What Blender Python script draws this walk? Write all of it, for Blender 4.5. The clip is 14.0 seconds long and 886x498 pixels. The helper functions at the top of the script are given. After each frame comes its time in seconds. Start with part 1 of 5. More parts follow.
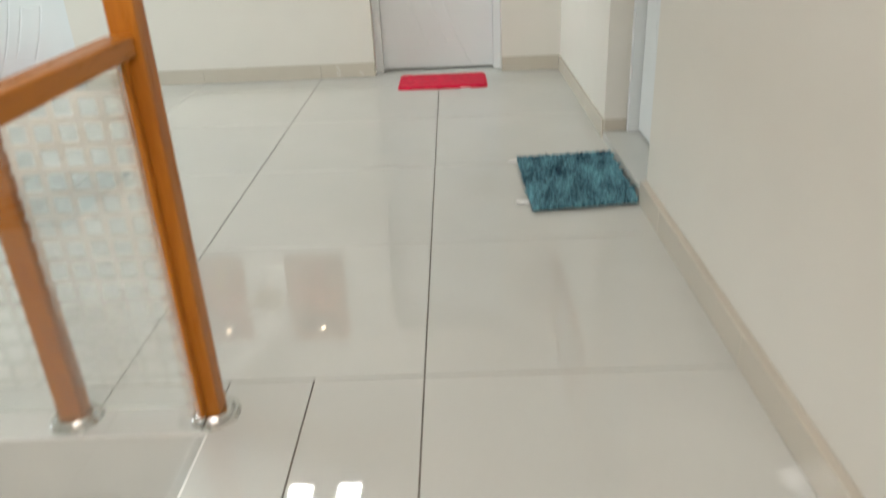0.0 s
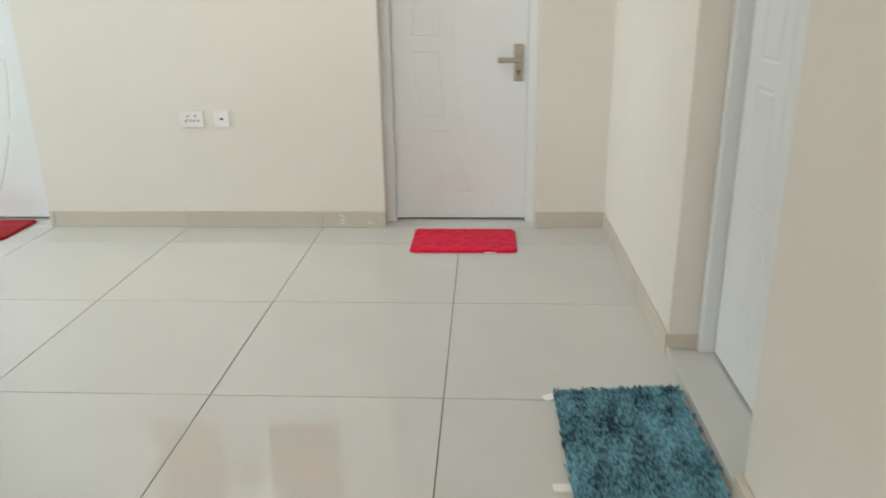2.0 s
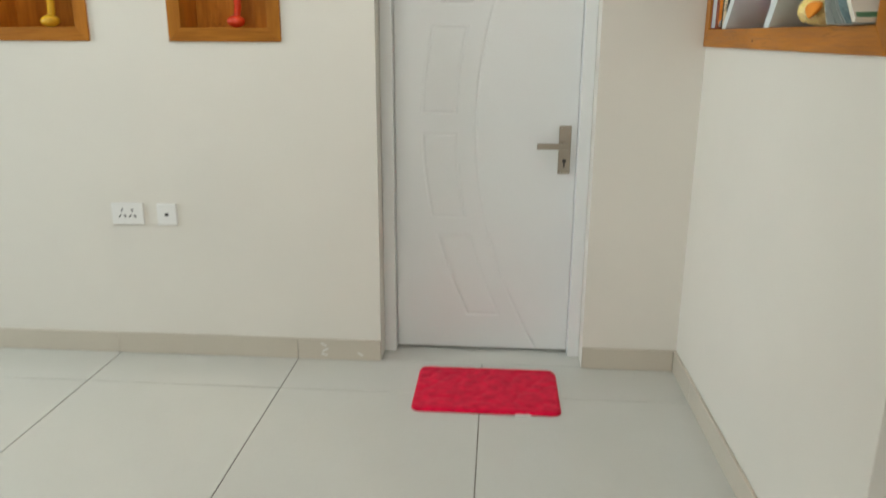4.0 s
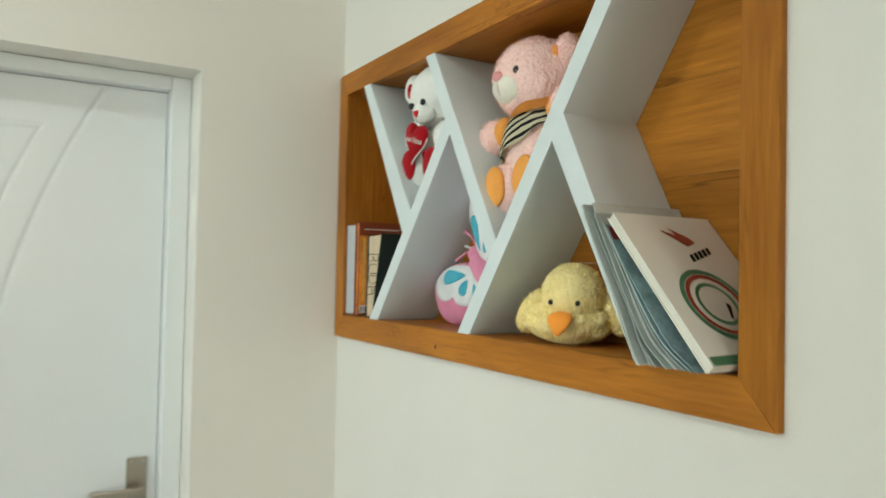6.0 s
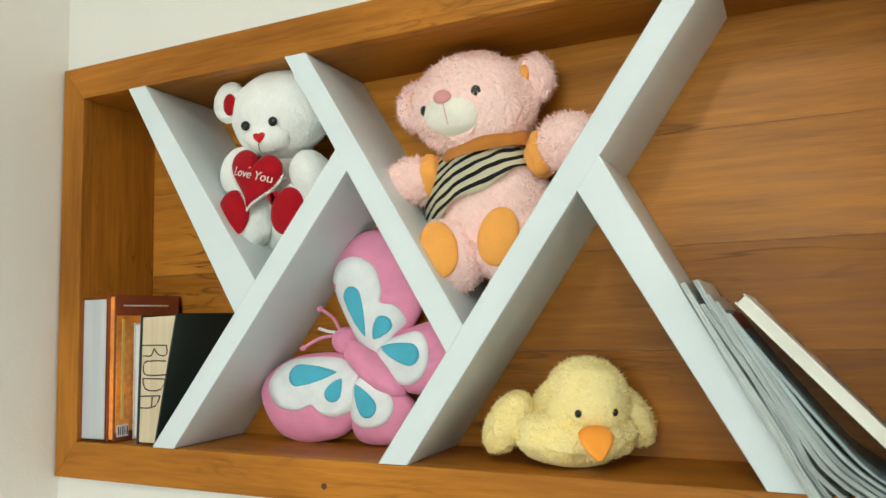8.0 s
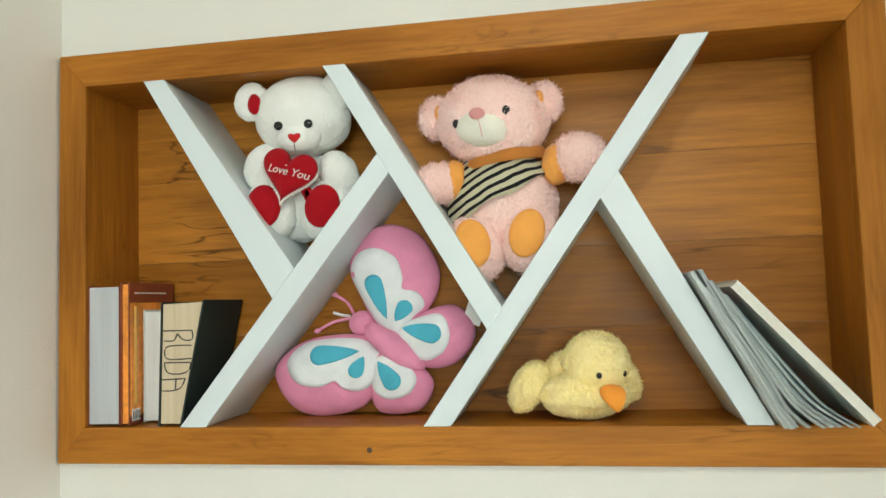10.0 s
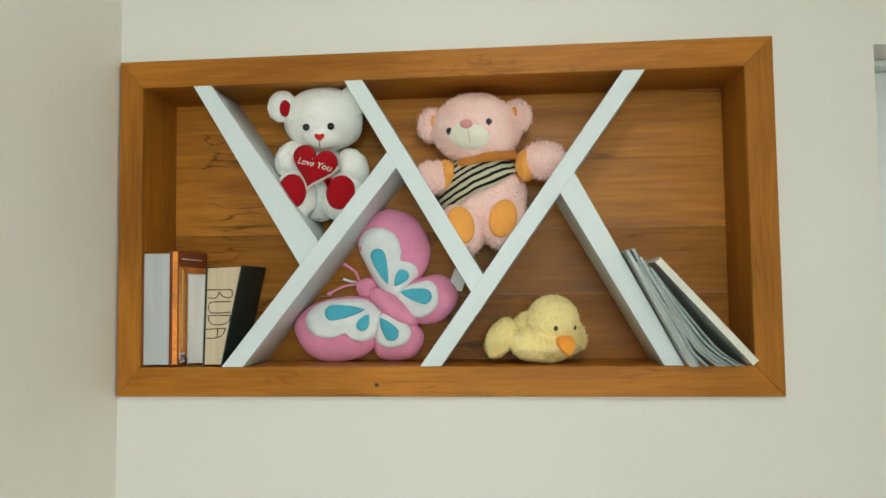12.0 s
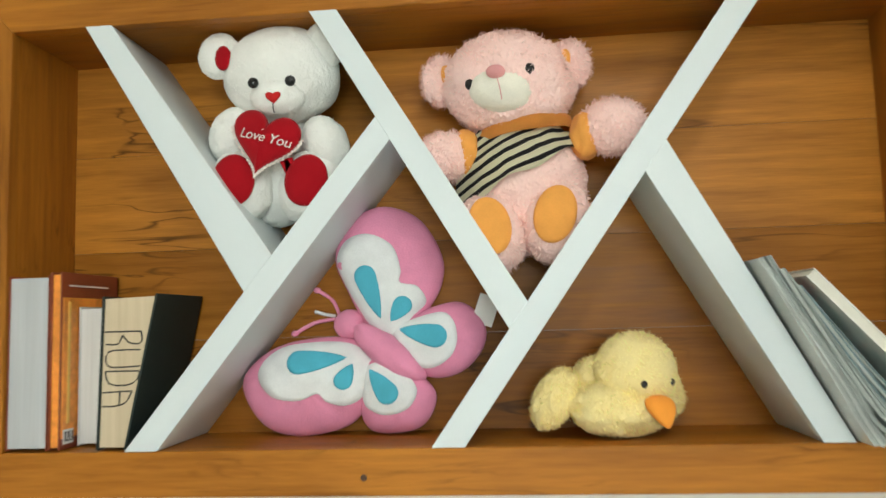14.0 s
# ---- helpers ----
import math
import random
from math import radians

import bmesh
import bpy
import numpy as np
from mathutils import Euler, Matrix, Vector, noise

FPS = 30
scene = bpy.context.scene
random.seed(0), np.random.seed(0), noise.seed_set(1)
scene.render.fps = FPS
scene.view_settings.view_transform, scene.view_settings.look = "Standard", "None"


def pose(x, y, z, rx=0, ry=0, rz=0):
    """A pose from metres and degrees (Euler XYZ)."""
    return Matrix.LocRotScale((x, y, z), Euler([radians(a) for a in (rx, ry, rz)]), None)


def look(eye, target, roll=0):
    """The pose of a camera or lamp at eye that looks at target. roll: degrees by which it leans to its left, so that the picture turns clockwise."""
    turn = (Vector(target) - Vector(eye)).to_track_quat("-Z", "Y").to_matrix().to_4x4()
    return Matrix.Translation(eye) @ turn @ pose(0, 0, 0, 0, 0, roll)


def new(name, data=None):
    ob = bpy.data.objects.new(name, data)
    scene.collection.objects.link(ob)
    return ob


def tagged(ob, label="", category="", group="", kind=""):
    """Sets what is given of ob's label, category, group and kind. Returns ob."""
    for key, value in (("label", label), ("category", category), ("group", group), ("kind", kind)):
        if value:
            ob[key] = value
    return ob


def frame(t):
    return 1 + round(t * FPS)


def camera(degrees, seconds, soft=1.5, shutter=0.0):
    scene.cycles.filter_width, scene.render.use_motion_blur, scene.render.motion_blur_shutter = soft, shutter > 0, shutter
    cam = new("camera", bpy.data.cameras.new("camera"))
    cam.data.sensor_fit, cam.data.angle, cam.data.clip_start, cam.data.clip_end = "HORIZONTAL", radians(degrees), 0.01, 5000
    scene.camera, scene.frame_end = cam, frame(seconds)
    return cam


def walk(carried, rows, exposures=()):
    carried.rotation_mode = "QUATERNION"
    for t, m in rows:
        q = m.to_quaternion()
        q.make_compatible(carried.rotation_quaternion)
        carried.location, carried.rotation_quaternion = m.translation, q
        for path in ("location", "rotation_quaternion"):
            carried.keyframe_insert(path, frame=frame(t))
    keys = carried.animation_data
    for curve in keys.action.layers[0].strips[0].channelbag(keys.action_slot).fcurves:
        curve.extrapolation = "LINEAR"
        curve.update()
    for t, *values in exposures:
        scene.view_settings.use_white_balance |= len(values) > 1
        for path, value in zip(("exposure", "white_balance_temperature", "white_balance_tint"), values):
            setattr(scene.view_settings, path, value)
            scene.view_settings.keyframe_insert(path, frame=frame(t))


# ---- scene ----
cam = camera(61.6, 14.0, shutter=0.5)
PATH = [
    (0, (0.385, 0.21, 1.104), (0.336, 2.013, 0.24), -2.7),
    (0.4, (0.425, 0.435, 1.244), (0.361, 2.271, 0.453), 0.1),
    (0.5, (0.422, 0.467, 1.259), (0.351, 2.294, 0.45), 0.6),
    (0.8, (0.415, 0.549, 1.286), (0.304, 2.378, 0.484), 0.2),
    (1, (0.406, 0.625, 1.283), (0.292, 2.466, 0.51), -0.4),
    (1.2, (0.39, 0.733, 1.291), (0.278, 2.603, 0.59), -1.7),
    (1.5, (0.379, 0.889, 1.312), (0.311, 2.759, 0.607), -3.3),
    (2, (0.417, 1.185, 1.302), (0.305, 3.069, 0.639), -0.9),
    (2.2, (0.424, 1.287, 1.315), (0.219, 3.16, 0.645), -0.1),
    (4.3, (0.321, 2.51, 1.378), (0.217, 4.448, 0.895), 0.4),
    (4.5, (0.314, 2.623, 1.396), (0.378, 4.589, 1.033), -0.8),
    (4.6, (0.296, 2.662, 1.404), (0.457, 4.63, 1.089), -0.7),
    (5, (0.280, 2.852, 1.452), (0.752, 4.782, 1.230), -0.1),
    (5.5, (0.312, 3.118, 1.496), (1.105, 4.954, 1.515), 0.8),
    (6, (0.283, 3.332, 1.509), (1.301, 5.053, 1.566), 1.2),
    (6.5, (0.226, 3.542, 1.558), (1.517, 5.06, 1.733), -1.3),
    (7, (0.217, 3.735, 1.559), (1.645, 5.123, 1.74), 1.3),
    (7.5, (0.229, 3.923, 1.572), (1.808, 5.133, 1.779), 0.5),
    (8, (0.178, 4.085, 1.58), (1.981, 4.93, 1.764), -1.3),
    (8.2, (0.138, 4.143, 1.58), (1.971, 4.922, 1.768), -2.3),
    (10.3, (-0.116, 4.409, 1.579), (1.857, 4.682, 1.764), -1.9),
    (10.5, (-0.129, 4.436, 1.574), (1.844, 4.682, 1.795), -2.0),
    (11, (-0.216, 4.452, 1.568), (1.762, 4.655, 1.78), 0.8),
    (11.5, (-0.358, 4.432, 1.552), (1.625, 4.599, 1.752), 0.7),
    (12, (-0.442, 4.427, 1.533), (1.547, 4.603, 1.651), -0.7),
    (12.5, (-0.384, 4.459, 1.543), (1.605, 4.637, 1.663), -1.9),
    (13, (-0.256, 4.495, 1.543), (1.733, 4.644, 1.694), -1.9),
    (13.5, (-0.087, 4.507, 1.531), (1.9, 4.649, 1.703), -2.5),
    (14, (0.099, 4.496, 1.548), (2.081, 4.684, 1.739), -1.7),
]
walk(cam, [(t, look(e, g, r)) for t, e, g, r in PATH],
     exposures=[(0, 0.04, 6410, 13), (0.5, 0.14, 6360, 10), (1.0, 0.11, 6330, 8), (1.5, -0.01, 6410, 12), (2.1, -0.02, 6460, 14), (4.5, -0.25, 6500, 9), (5.0, -0.30, 6250, 0), (5.5, -0.14, 6330, 0), (6.0, 0.02, 6360, 4), (7.0, 0.16, 6440, 7), (8.0, 0.28, 6460, 7), (10.5, 0.15, 6510, 7), (12.3, -0.04, 6490, 6), (13, 0.0, 6490, 6), (14, 0.20, 6550, 9)])

# ---- light ----
world = bpy.data.worlds.new("sky")
scene.world = world
world.use_nodes = True
wn = world.node_tree.nodes
sky = wn.new("ShaderNodeTexSky")
sky.sky_type = "NISHITA"
sky.sun_disc = False
sky.sun_elevation, sky.sun_rotation = radians(50), radians(200)
world.node_tree.links.new(sky.outputs[0], wn["Background"].inputs[0])
wn["Background"].inputs[1].default_value = 0.1


def area(name, where, target, sx, sy, watts, colour):
    d = bpy.data.lights.new(name, "AREA")
    d.shape, d.size, d.size_y, d.energy, d.color = "RECTANGLE", sx, sy, watts, colour
    ob = new(name, d)
    ob.matrix_world = look(where, target)
    return ob


area("window_light", (-5.9, 3.5, 1.90), (0, 4.3, 0.7), 2.2, 1.7, 128, (0.88, 0.985, 0.985))
# fill lamp added at the unseen south end to brighten the north wall
area("south_fill_light", (0.45, -1.4, 2.0), (0.45, 2.0, 2.3), 1.1, 1.2, 30, (1.0, 0.87, 0.74))
# overhead fill lamp added above the stair well, no roof opening known there
area("stair_fill_light", (-0.82, 0.4, 2.82), (-0.82, 0.4, 0), 0.95, 1.6, 20, (1.0, 0.97, 0.93))


# ---- materials ----
def material(name, colour, rough=0.6, metal=0.0, vary=0.06, scale=6.0, fine=120.0, bump=0.05, coat=0.0, random_tone=0.0, sheen=0.0):
    """Paint-like surface: two scales of tone, a fine relief, and a little tone from piece to piece."""
    m = bpy.data.materials.new(name)
    m.use_nodes = True
    n, l = m.node_tree.nodes, m.node_tree.links
    b = n["Principled BSDF"]
    b.inputs["Roughness"].default_value, b.inputs["Metallic"].default_value = rough, metal
    b.inputs["Coat Weight"].default_value = coat
    b.inputs["Sheen Weight"].default_value = sheen
    co = n.new("ShaderNodeTexCoord")
    big, small = n.new("ShaderNodeTexNoise"), n.new("ShaderNodeTexNoise")
    big.inputs["Scale"].default_value, small.inputs["Scale"].default_value = scale, fine
    big.inputs["Detail"].default_value, small.inputs["Detail"].default_value = 4, 3
    l.new(co.outputs["Object"], big.inputs["Vector"]), l.new(co.outputs["Object"], small.inputs["Vector"])
    mix = n.new("ShaderNodeMath")
    mix.operation = "MULTIPLY_ADD"
    l.new(small.outputs["Fac"], mix.inputs[0])
    mix.inputs[1].default_value = 0.4
    l.new(big.outputs["Fac"], mix.inputs[2])
    ramp = n.new("ShaderNodeMapRange")
    ramp.inputs[1].default_value, ramp.inputs[2].default_value = 0.45, 0.95
    ramp.inputs[3].default_value, ramp.inputs[4].default_value = 1 - vary, 1 + vary
    l.new(mix.outputs[0], ramp.inputs[0])
    tone = ramp.outputs[0]
    if random_tone:
        info, r2, mul = n.new("ShaderNodeObjectInfo"), n.new("ShaderNodeMapRange"), n.new("ShaderNodeMath")
        mul.operation = "MULTIPLY"
        r2.inputs[3].default_value, r2.inputs[4].default_value = 1 - random_tone, 1 + random_tone
        l.new(info.outputs["Random"], r2.inputs[0])
        l.new(r2.outputs[0], mul.inputs[0]), l.new(tone, mul.inputs[1])
        tone = mul.outputs[0]
    vm = n.new("ShaderNodeVectorMath")
    vm.operation = "SCALE"
    vm.inputs[0].default_value = colour[:3]
    l.new(tone, vm.inputs["Scale"])
    l.new(vm.outputs[0], b.inputs["Base Color"])
    if bump:
        bp = n.new("ShaderNodeBump")
        bp.inputs["Strength"].default_value, bp.inputs["Distance"].default_value = bump, 0.004
        l.new(small.outputs["Fac"], bp.inputs["Height"])
        l.new(bp.outputs[0], b.inputs["Normal"])
    return m


def wood(name, dark, light, along="Y", rough=0.42, stretch=12.0, size=3.0, gloss=0.2, streaks=0.45, plank=0.10):
    """Varnished timber: broad tone, fine grain stretched along one axis, and a few thin dark flame lines."""
    m = bpy.data.materials.new(name)
    m.use_nodes = True
    n, l = m.node_tree.nodes, m.node_tree.links
    b = n["Principled BSDF"]
    b.inputs["Specular IOR Level"].default_value = gloss
    co, info, off = n.new("ShaderNodeTexCoord"), n.new("ShaderNodeObjectInfo"), n.new("ShaderNodeVectorMath")
    off.operation = "MULTIPLY_ADD"
    off.inputs[1].default_value = (7, 7, 7)
    l.new(info.outputs["Random"], off.inputs[0])
    l.new(co.outputs["Object"], off.inputs[2])

    def grain(scale, pull, detail, distortion=0.0):
        mp, tx = n.new("ShaderNodeMapping"), n.new("ShaderNodeTexNoise")
        s = [pull] * 3
        s["XYZ".index(along)] = 1.0
        mp.inputs["Scale"].default_value = s
        tx.inputs["Scale"].default_value, tx.inputs["Detail"].default_value, tx.inputs["Distortion"].default_value = scale, detail, distortion
        l.new(off.outputs[0], mp.inputs["Vector"])
        l.new(mp.outputs[0], tx.inputs["Vector"])
        return tx.outputs["Fac"]

    def math_node(op, a, b2, c=None):
        k = n.new("ShaderNodeMath")
        k.operation = op
        for i, v in enumerate((a, b2, c)):
            if v is None:
                continue
            if isinstance(v, (int, float)):
                k.inputs[i].default_value = v
            else:
                l.new(v, k.inputs[i])
        return k.outputs[0]

    broad, fine, pore = grain(size * 0.7, stretch * 0.45, 3, 0.8), grain(size * 2.4, stretch * 1.6, 7, 0.4), grain(size * 11, stretch * 2.2, 3)
    tone = math_node("MULTIPLY_ADD", fine, 0.52, math_node("MULTIPLY_ADD", pore, 0.22, math_node("MULTIPLY", broad, 0.78)))
    ramp = n.new("ShaderNodeValToRGB")
    e = ramp.color_ramp.elements
    e[0].position, e[1].position = 0.50, 0.98
    e[0].color, e[1].color = (*[0.55 * d + 0.45 * (d + c) / 2 for d, c in zip(dark, light)], 1), (*light, 1)
    l.new(tone, ramp.inputs[0])
    # thin flame lines where a slow figure crosses its middle, kept to a few stretches of the board
    figure, where = grain(size * 0.9, stretch * 0.8, 2, 1.6), grain(size * 0.9, stretch * 0.25, 2)
    line = math_node("SUBTRACT", 1.0, math_node("MULTIPLY", math_node("ABSOLUTE", math_node("SUBTRACT", figure, 0.52), 0.0), 38.0))
    mask = n.new("ShaderNodeMapRange")
    mask.inputs[1].default_value, mask.inputs[2].default_value = 0.50, 0.66
    l.new(where, mask.inputs[0])
    depth = math_node("MULTIPLY", math_node("MAXIMUM", line, 0.0), math_node("MULTIPLY", mask.outputs[0], streaks))
    piece = n.new("ShaderNodeMapRange")
    piece.inputs[3].default_value, piece.inputs[4].default_value = 1 - plank, 1 + plank
    l.new(info.outputs["Random"], piece.inputs[0])
    vm = n.new("ShaderNodeVectorMath")
    vm.operation = "SCALE"
    l.new(ramp.outputs[0], vm.inputs[0])
    l.new(math_node("MULTIPLY", math_node("SUBTRACT", 1.0, depth), piece.outputs[0]), vm.inputs["Scale"])
    l.new(vm.outputs[0], b.inputs["Base Color"])
    gl = n.new("ShaderNodeMapRange")
    gl.inputs[1].default_value, gl.inputs[2].default_value = 0.3, 0.7
    gl.inputs[3].default_value, gl.inputs[4].default_value = rough - 0.05, rough + 0.08
    l.new(fine, gl.inputs[0])
    l.new(gl.outputs[0], b.inputs["Roughness"])
    bp = n.new("ShaderNodeBump")
    bp.inputs["Strength"].default_value, bp.inputs["Distance"].default_value = 0.10, 0.0015
    l.new(pore, bp.inputs["Height"])
    l.new(bp.outputs[0], b.inputs["Normal"])
    return m


WALL = material("cream_wall_paint", (0.765, 0.742, 0.678), 0.5, vary=0.02, scale=2.5, fine=220, bump=0.10)
CEILING = material("white_ceiling_paint", (0.82, 0.80, 0.76), 0.8, vary=0.02)
TILE = material("polished_cream_tile", (0.585, 0.595, 0.558), 0.03, vary=0.025, scale=3.0, fine=60, bump=0.004, random_tone=0.012)
TILE.node_tree.nodes["Principled BSDF"].inputs["IOR"].default_value = 1.8
GROUT = material("grey_grout", (0.22, 0.205, 0.18), 0.9, vary=0.2, scale=12)
SKIRT = material("beige_skirting_tile", (0.58, 0.535, 0.45), 0.14, vary=0.03, scale=4, bump=0.01, random_tone=0.02)
DOOR_WHITE = material("white_door_paint", (0.78, 0.81, 0.81), 0.33, vary=0.015, scale=3, fine=90, bump=0.02)
NICKEL = material("brushed_nickel", (0.36, 0.33, 0.28), 0.34, metal=1.0, vary=0.08, scale=20, fine=300)
STEEL = material("polished_steel", (0.62, 0.62, 0.60), 0.15, metal=1.0, vary=0.05)
TEAK_Y = wood("varnished_teak", (0.17, 0.050, 0.004), (0.50, 0.190, 0.021), "Y")
TEAK_Z = wood("varnished_teak_upright", (0.17, 0.050, 0.004), (0.50, 0.190, 0.021), "Z")
TEAK_X = wood("varnished_teak_across", (0.17, 0.050, 0.004), (0.50, 0.190, 0.021), "X")
# back boards: plank tones, pushed darker or paler to paint in the niche's light
TEAK_SHADED = wood("deep_shaded_teak_board", (0.09, 0.024, 0.002), (0.39, 0.143, 0.015), "Y", rough=0.40, size=2.4, stretch=11, gloss=0.16, streaks=0.6, plank=0.06)
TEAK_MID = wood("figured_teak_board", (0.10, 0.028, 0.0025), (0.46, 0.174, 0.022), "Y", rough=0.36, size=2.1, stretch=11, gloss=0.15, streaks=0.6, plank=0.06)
TEAK_LIT = wood("pale_lit_teak_board", (0.14, 0.042, 0.004), (0.63, 0.250, 0.034), "Y", rough=0.36, size=2.4, stretch=11, gloss=0.2, streaks=0.7, plank=0.06)
RAIL_Z = wood("orange_varnished_post", (0.30, 0.085, 0.008), (0.50, 0.185, 0.022), "Z", rough=0.3)
RAIL_Y = wood("orange_varnished_rail", (0.30, 0.085, 0.008), (0.50, 0.185, 0.022), "Y", rough=0.3)
LAMINATE = material("white_laminate", (0.69, 0.755, 0.76), 0.42, vary=0.015, scale=4, bump=0.01)
PLASTIC = material("white_plastic", (0.82, 0.82, 0.80), 0.3, vary=0.01, bump=0.0)
DARK = material("dark_slot", (0.03, 0.03, 0.03), 0.6, bump=0.0)
PEBBLE = material("white_slab_plaster", (0.74, 0.74, 0.70), 0.5, vary=0.04)


def glass(name, tint=(0.93, 0.97, 0.95)):
    m = bpy.data.materials.new(name)
    m.use_nodes = True
    b = m.node_tree.nodes["Principled BSDF"]
    b.inputs["Base Color"].default_value = (*tint, 1)
    b.inputs["Roughness"].default_value, b.inputs["Transmission Weight"].default_value, b.inputs["IOR"].default_value = 0.0, 1.0, 1.46
    return m


GLASS = glass("clear_glass", (0.975, 0.99, 0.985))


def glow(name, colour, strength):
    m = bpy.data.materials.new(name)
    m.use_nodes = True
    b = m.node_tree.nodes["Principled BSDF"]
    b.inputs["Base Color"].default_value = (*colour, 1)
    b.inputs["Emission Color"].default_value, b.inputs["Emission Strength"].default_value = (*colour, 1), strength
    return m


# ---- building blocks ----
def mesh_of(name, bm, mat, smooth=False, tidy=True):
    me = bpy.data.meshes.new(name)
    if tidy:
        bmesh.ops.recalc_face_normals(bm, faces=bm.faces[:])
    bm.to_mesh(me)
    bm.free()
    me.materials.append(mat)
    if smooth:
        me.polygons.foreach_set("use_smooth", [True] * len(me.polygons))
    return me


SETTLE = [None]


def part(name, bm, mat, parent=None, label="", smooth=False, tidy=True):
    """Links a bmesh given in world metres as one mesh object, under a thing or a part. SETTLE moves a whole toy as it is built."""
    if SETTLE[0] is not None:
        bmesh.ops.transform(bm, matrix=SETTLE[0], verts=bm.verts[:])
    ob = new(name, mesh_of(name, bm, mat, smooth, tidy))
    if parent is not None:
        bpy.context.view_layer.update()
        ob.parent = parent
        ob.matrix_parent_inverse = parent.matrix_world.inverted()
    if label:
        tagged(ob, label)
    return ob


def thing(name, base, label, category, group="", kind=""):
    ob = new(name)
    ob.empty_display_size = 0.05
    ob.location = base
    bpy.context.view_layer.update()
    return tagged(ob, label, category, group, kind)


def box(bm, x0, x1, y0, y1, z0, z1, bevel=0.0, segments=2):
    r = bmesh.ops.create_cube(bm, size=1.0)
    vs = r["verts"]
    for v in vs:
        v.co = (x0 + (v.co.x + 0.5) * (x1 - x0), y0 + (v.co.y + 0.5) * (y1 - y0), z0 + (v.co.z + 0.5) * (z1 - z0))
    if bevel:
        es = list({e for v in vs for e in v.link_edges})
        bmesh.ops.bevel(bm, geom=es, offset=bevel, segments=segments, affect="EDGES", profile=0.6)
    return bm


def boxed(*a, **k):
    return box(bmesh.new(), *a, **k)


def prism_x(bm, pts, x0, x1):
    """A polygon of (y, z) points drawn out from x0 to x1."""
    a = [bm.verts.new((x0, y, z)) for y, z in pts]
    b = [bm.verts.new((x1, y, z)) for y, z in pts]
    bm.faces.new(a), bm.faces.new(b[::-1])
    for i in range(len(pts)):
        j = (i + 1) % len(pts)
        bm.faces.new((a[i], b[i], b[j], a[j]))
    return bm


def prism_y(bm, pts, y0, y1):
    a = [bm.verts.new((x, y0, z)) for x, z in pts]
    b = [bm.verts.new((x, y1, z)) for x, z in pts]
    bm.faces.new(a), bm.faces.new(b[::-1])
    for i in range(len(pts)):
        j = (i + 1) % len(pts)
        bm.faces.new((a[i], b[i], b[j], a[j]))
    return bm


def soften(bm, width, segments=2):
    bmesh.ops.bevel(bm, geom=bm.edges[:], offset=width, segments=segments, affect="EDGES", profile=0.6)
    return bm


def disc(bm, centre, axis, radius, depth, segments=32, radius2=None):
    """A cylinder or cone stump about an axis."""
    r = bmesh.ops.create_cone(bm, cap_ends=True, segments=segments, radius1=radius, radius2=radius if radius2 is None else radius2, depth=depth)
    q = Vector(axis).to_track_quat("Z", "Y").to_matrix().to_4x4()
    bmesh.ops.transform(bm, matrix=Matrix.Translation(centre) @ q, verts=r["verts"])
    return r["verts"]


def wall_with_openings(name, label, axis, at, thick, a0, a1, z0, z1, holes):
    """A wall along x or y, of a given thickness from its room face, with rectangular openings right through (a0, a1, z0, z1)."""
    bm = bmesh.new()
    cuts_a = sorted({a0, a1, *[h[0] for h in holes], *[h[1] for h in holes]})
    cuts_z = sorted({z0, z1, *[h[2] for h in holes], *[h[3] for h in holes]})
    na, nz = len(cuts_a) - 1, len(cuts_z) - 1
    def solid(i, k):
        if not (0 <= i < na and 0 <= k < nz):
            return False
        ca, cz = (cuts_a[i] + cuts_a[i + 1]) / 2, (cuts_z[k] + cuts_z[k + 1]) / 2
        return not any(h[0] < ca < h[1] and h[2] < cz < h[3] for h in holes)
    cache = {}
    def v(i, k, s):
        if (i, k, s) not in cache:
            d = at + (thick if s else 0)
            cache[i, k, s] = bm.verts.new((d, cuts_a[i], cuts_z[k]) if axis == "y" else (cuts_a[i], d, cuts_z[k]))
        return cache[i, k, s]
    for i in range(na):
        for k in range(nz):
            if not solid(i, k):
                continue
            for s in (0, 1):
                bm.faces.new((v(i, k, s), v(i + 1, k, s), v(i + 1, k + 1, s), v(i, k + 1, s)))
            for di, dk, p, q in ((-1, 0, (i, k), (i, k + 1)), (1, 0, (i + 1, k), (i + 1, k + 1)), (0, -1, (i, k), (i + 1, k)), (0, 1, (i, k + 1), (i + 1, k + 1))):
                if not solid(i + di, k + dk):
                    bm.faces.new((v(*p, 0), v(*q, 0), v(*q, 1), v(*p, 1)))
    return tagged(part(name, bm, WALL), label, "wall", kind="structure")


# ---- plan ----
EAST, NORTH, WEST, SOUTH, TOP = 1.092, 5.265, -6.0, -1.45, 2.75
TX, TY, T = 0.281, 4.172, 0.8
NI = (3.891, 5.2605, 1.322, 2.042)      # shelf niche, outer edge of its frame: y, y, z, z
NIN = (3.948, 5.209, 1.383, 1.983)      # inside of the frame
D1 = (-0.156, 0.702, 2.005)             # first door's opening: x, x, top
D2 = (-3.03, -2.150, 2.005)
D3 = (2.852, 3.692, 2.02)               # opening in the east wall: y, y, top
SN = [(-0.968, -0.522), (-1.738, -1.292)]
SZ = (1.331, 2.075)

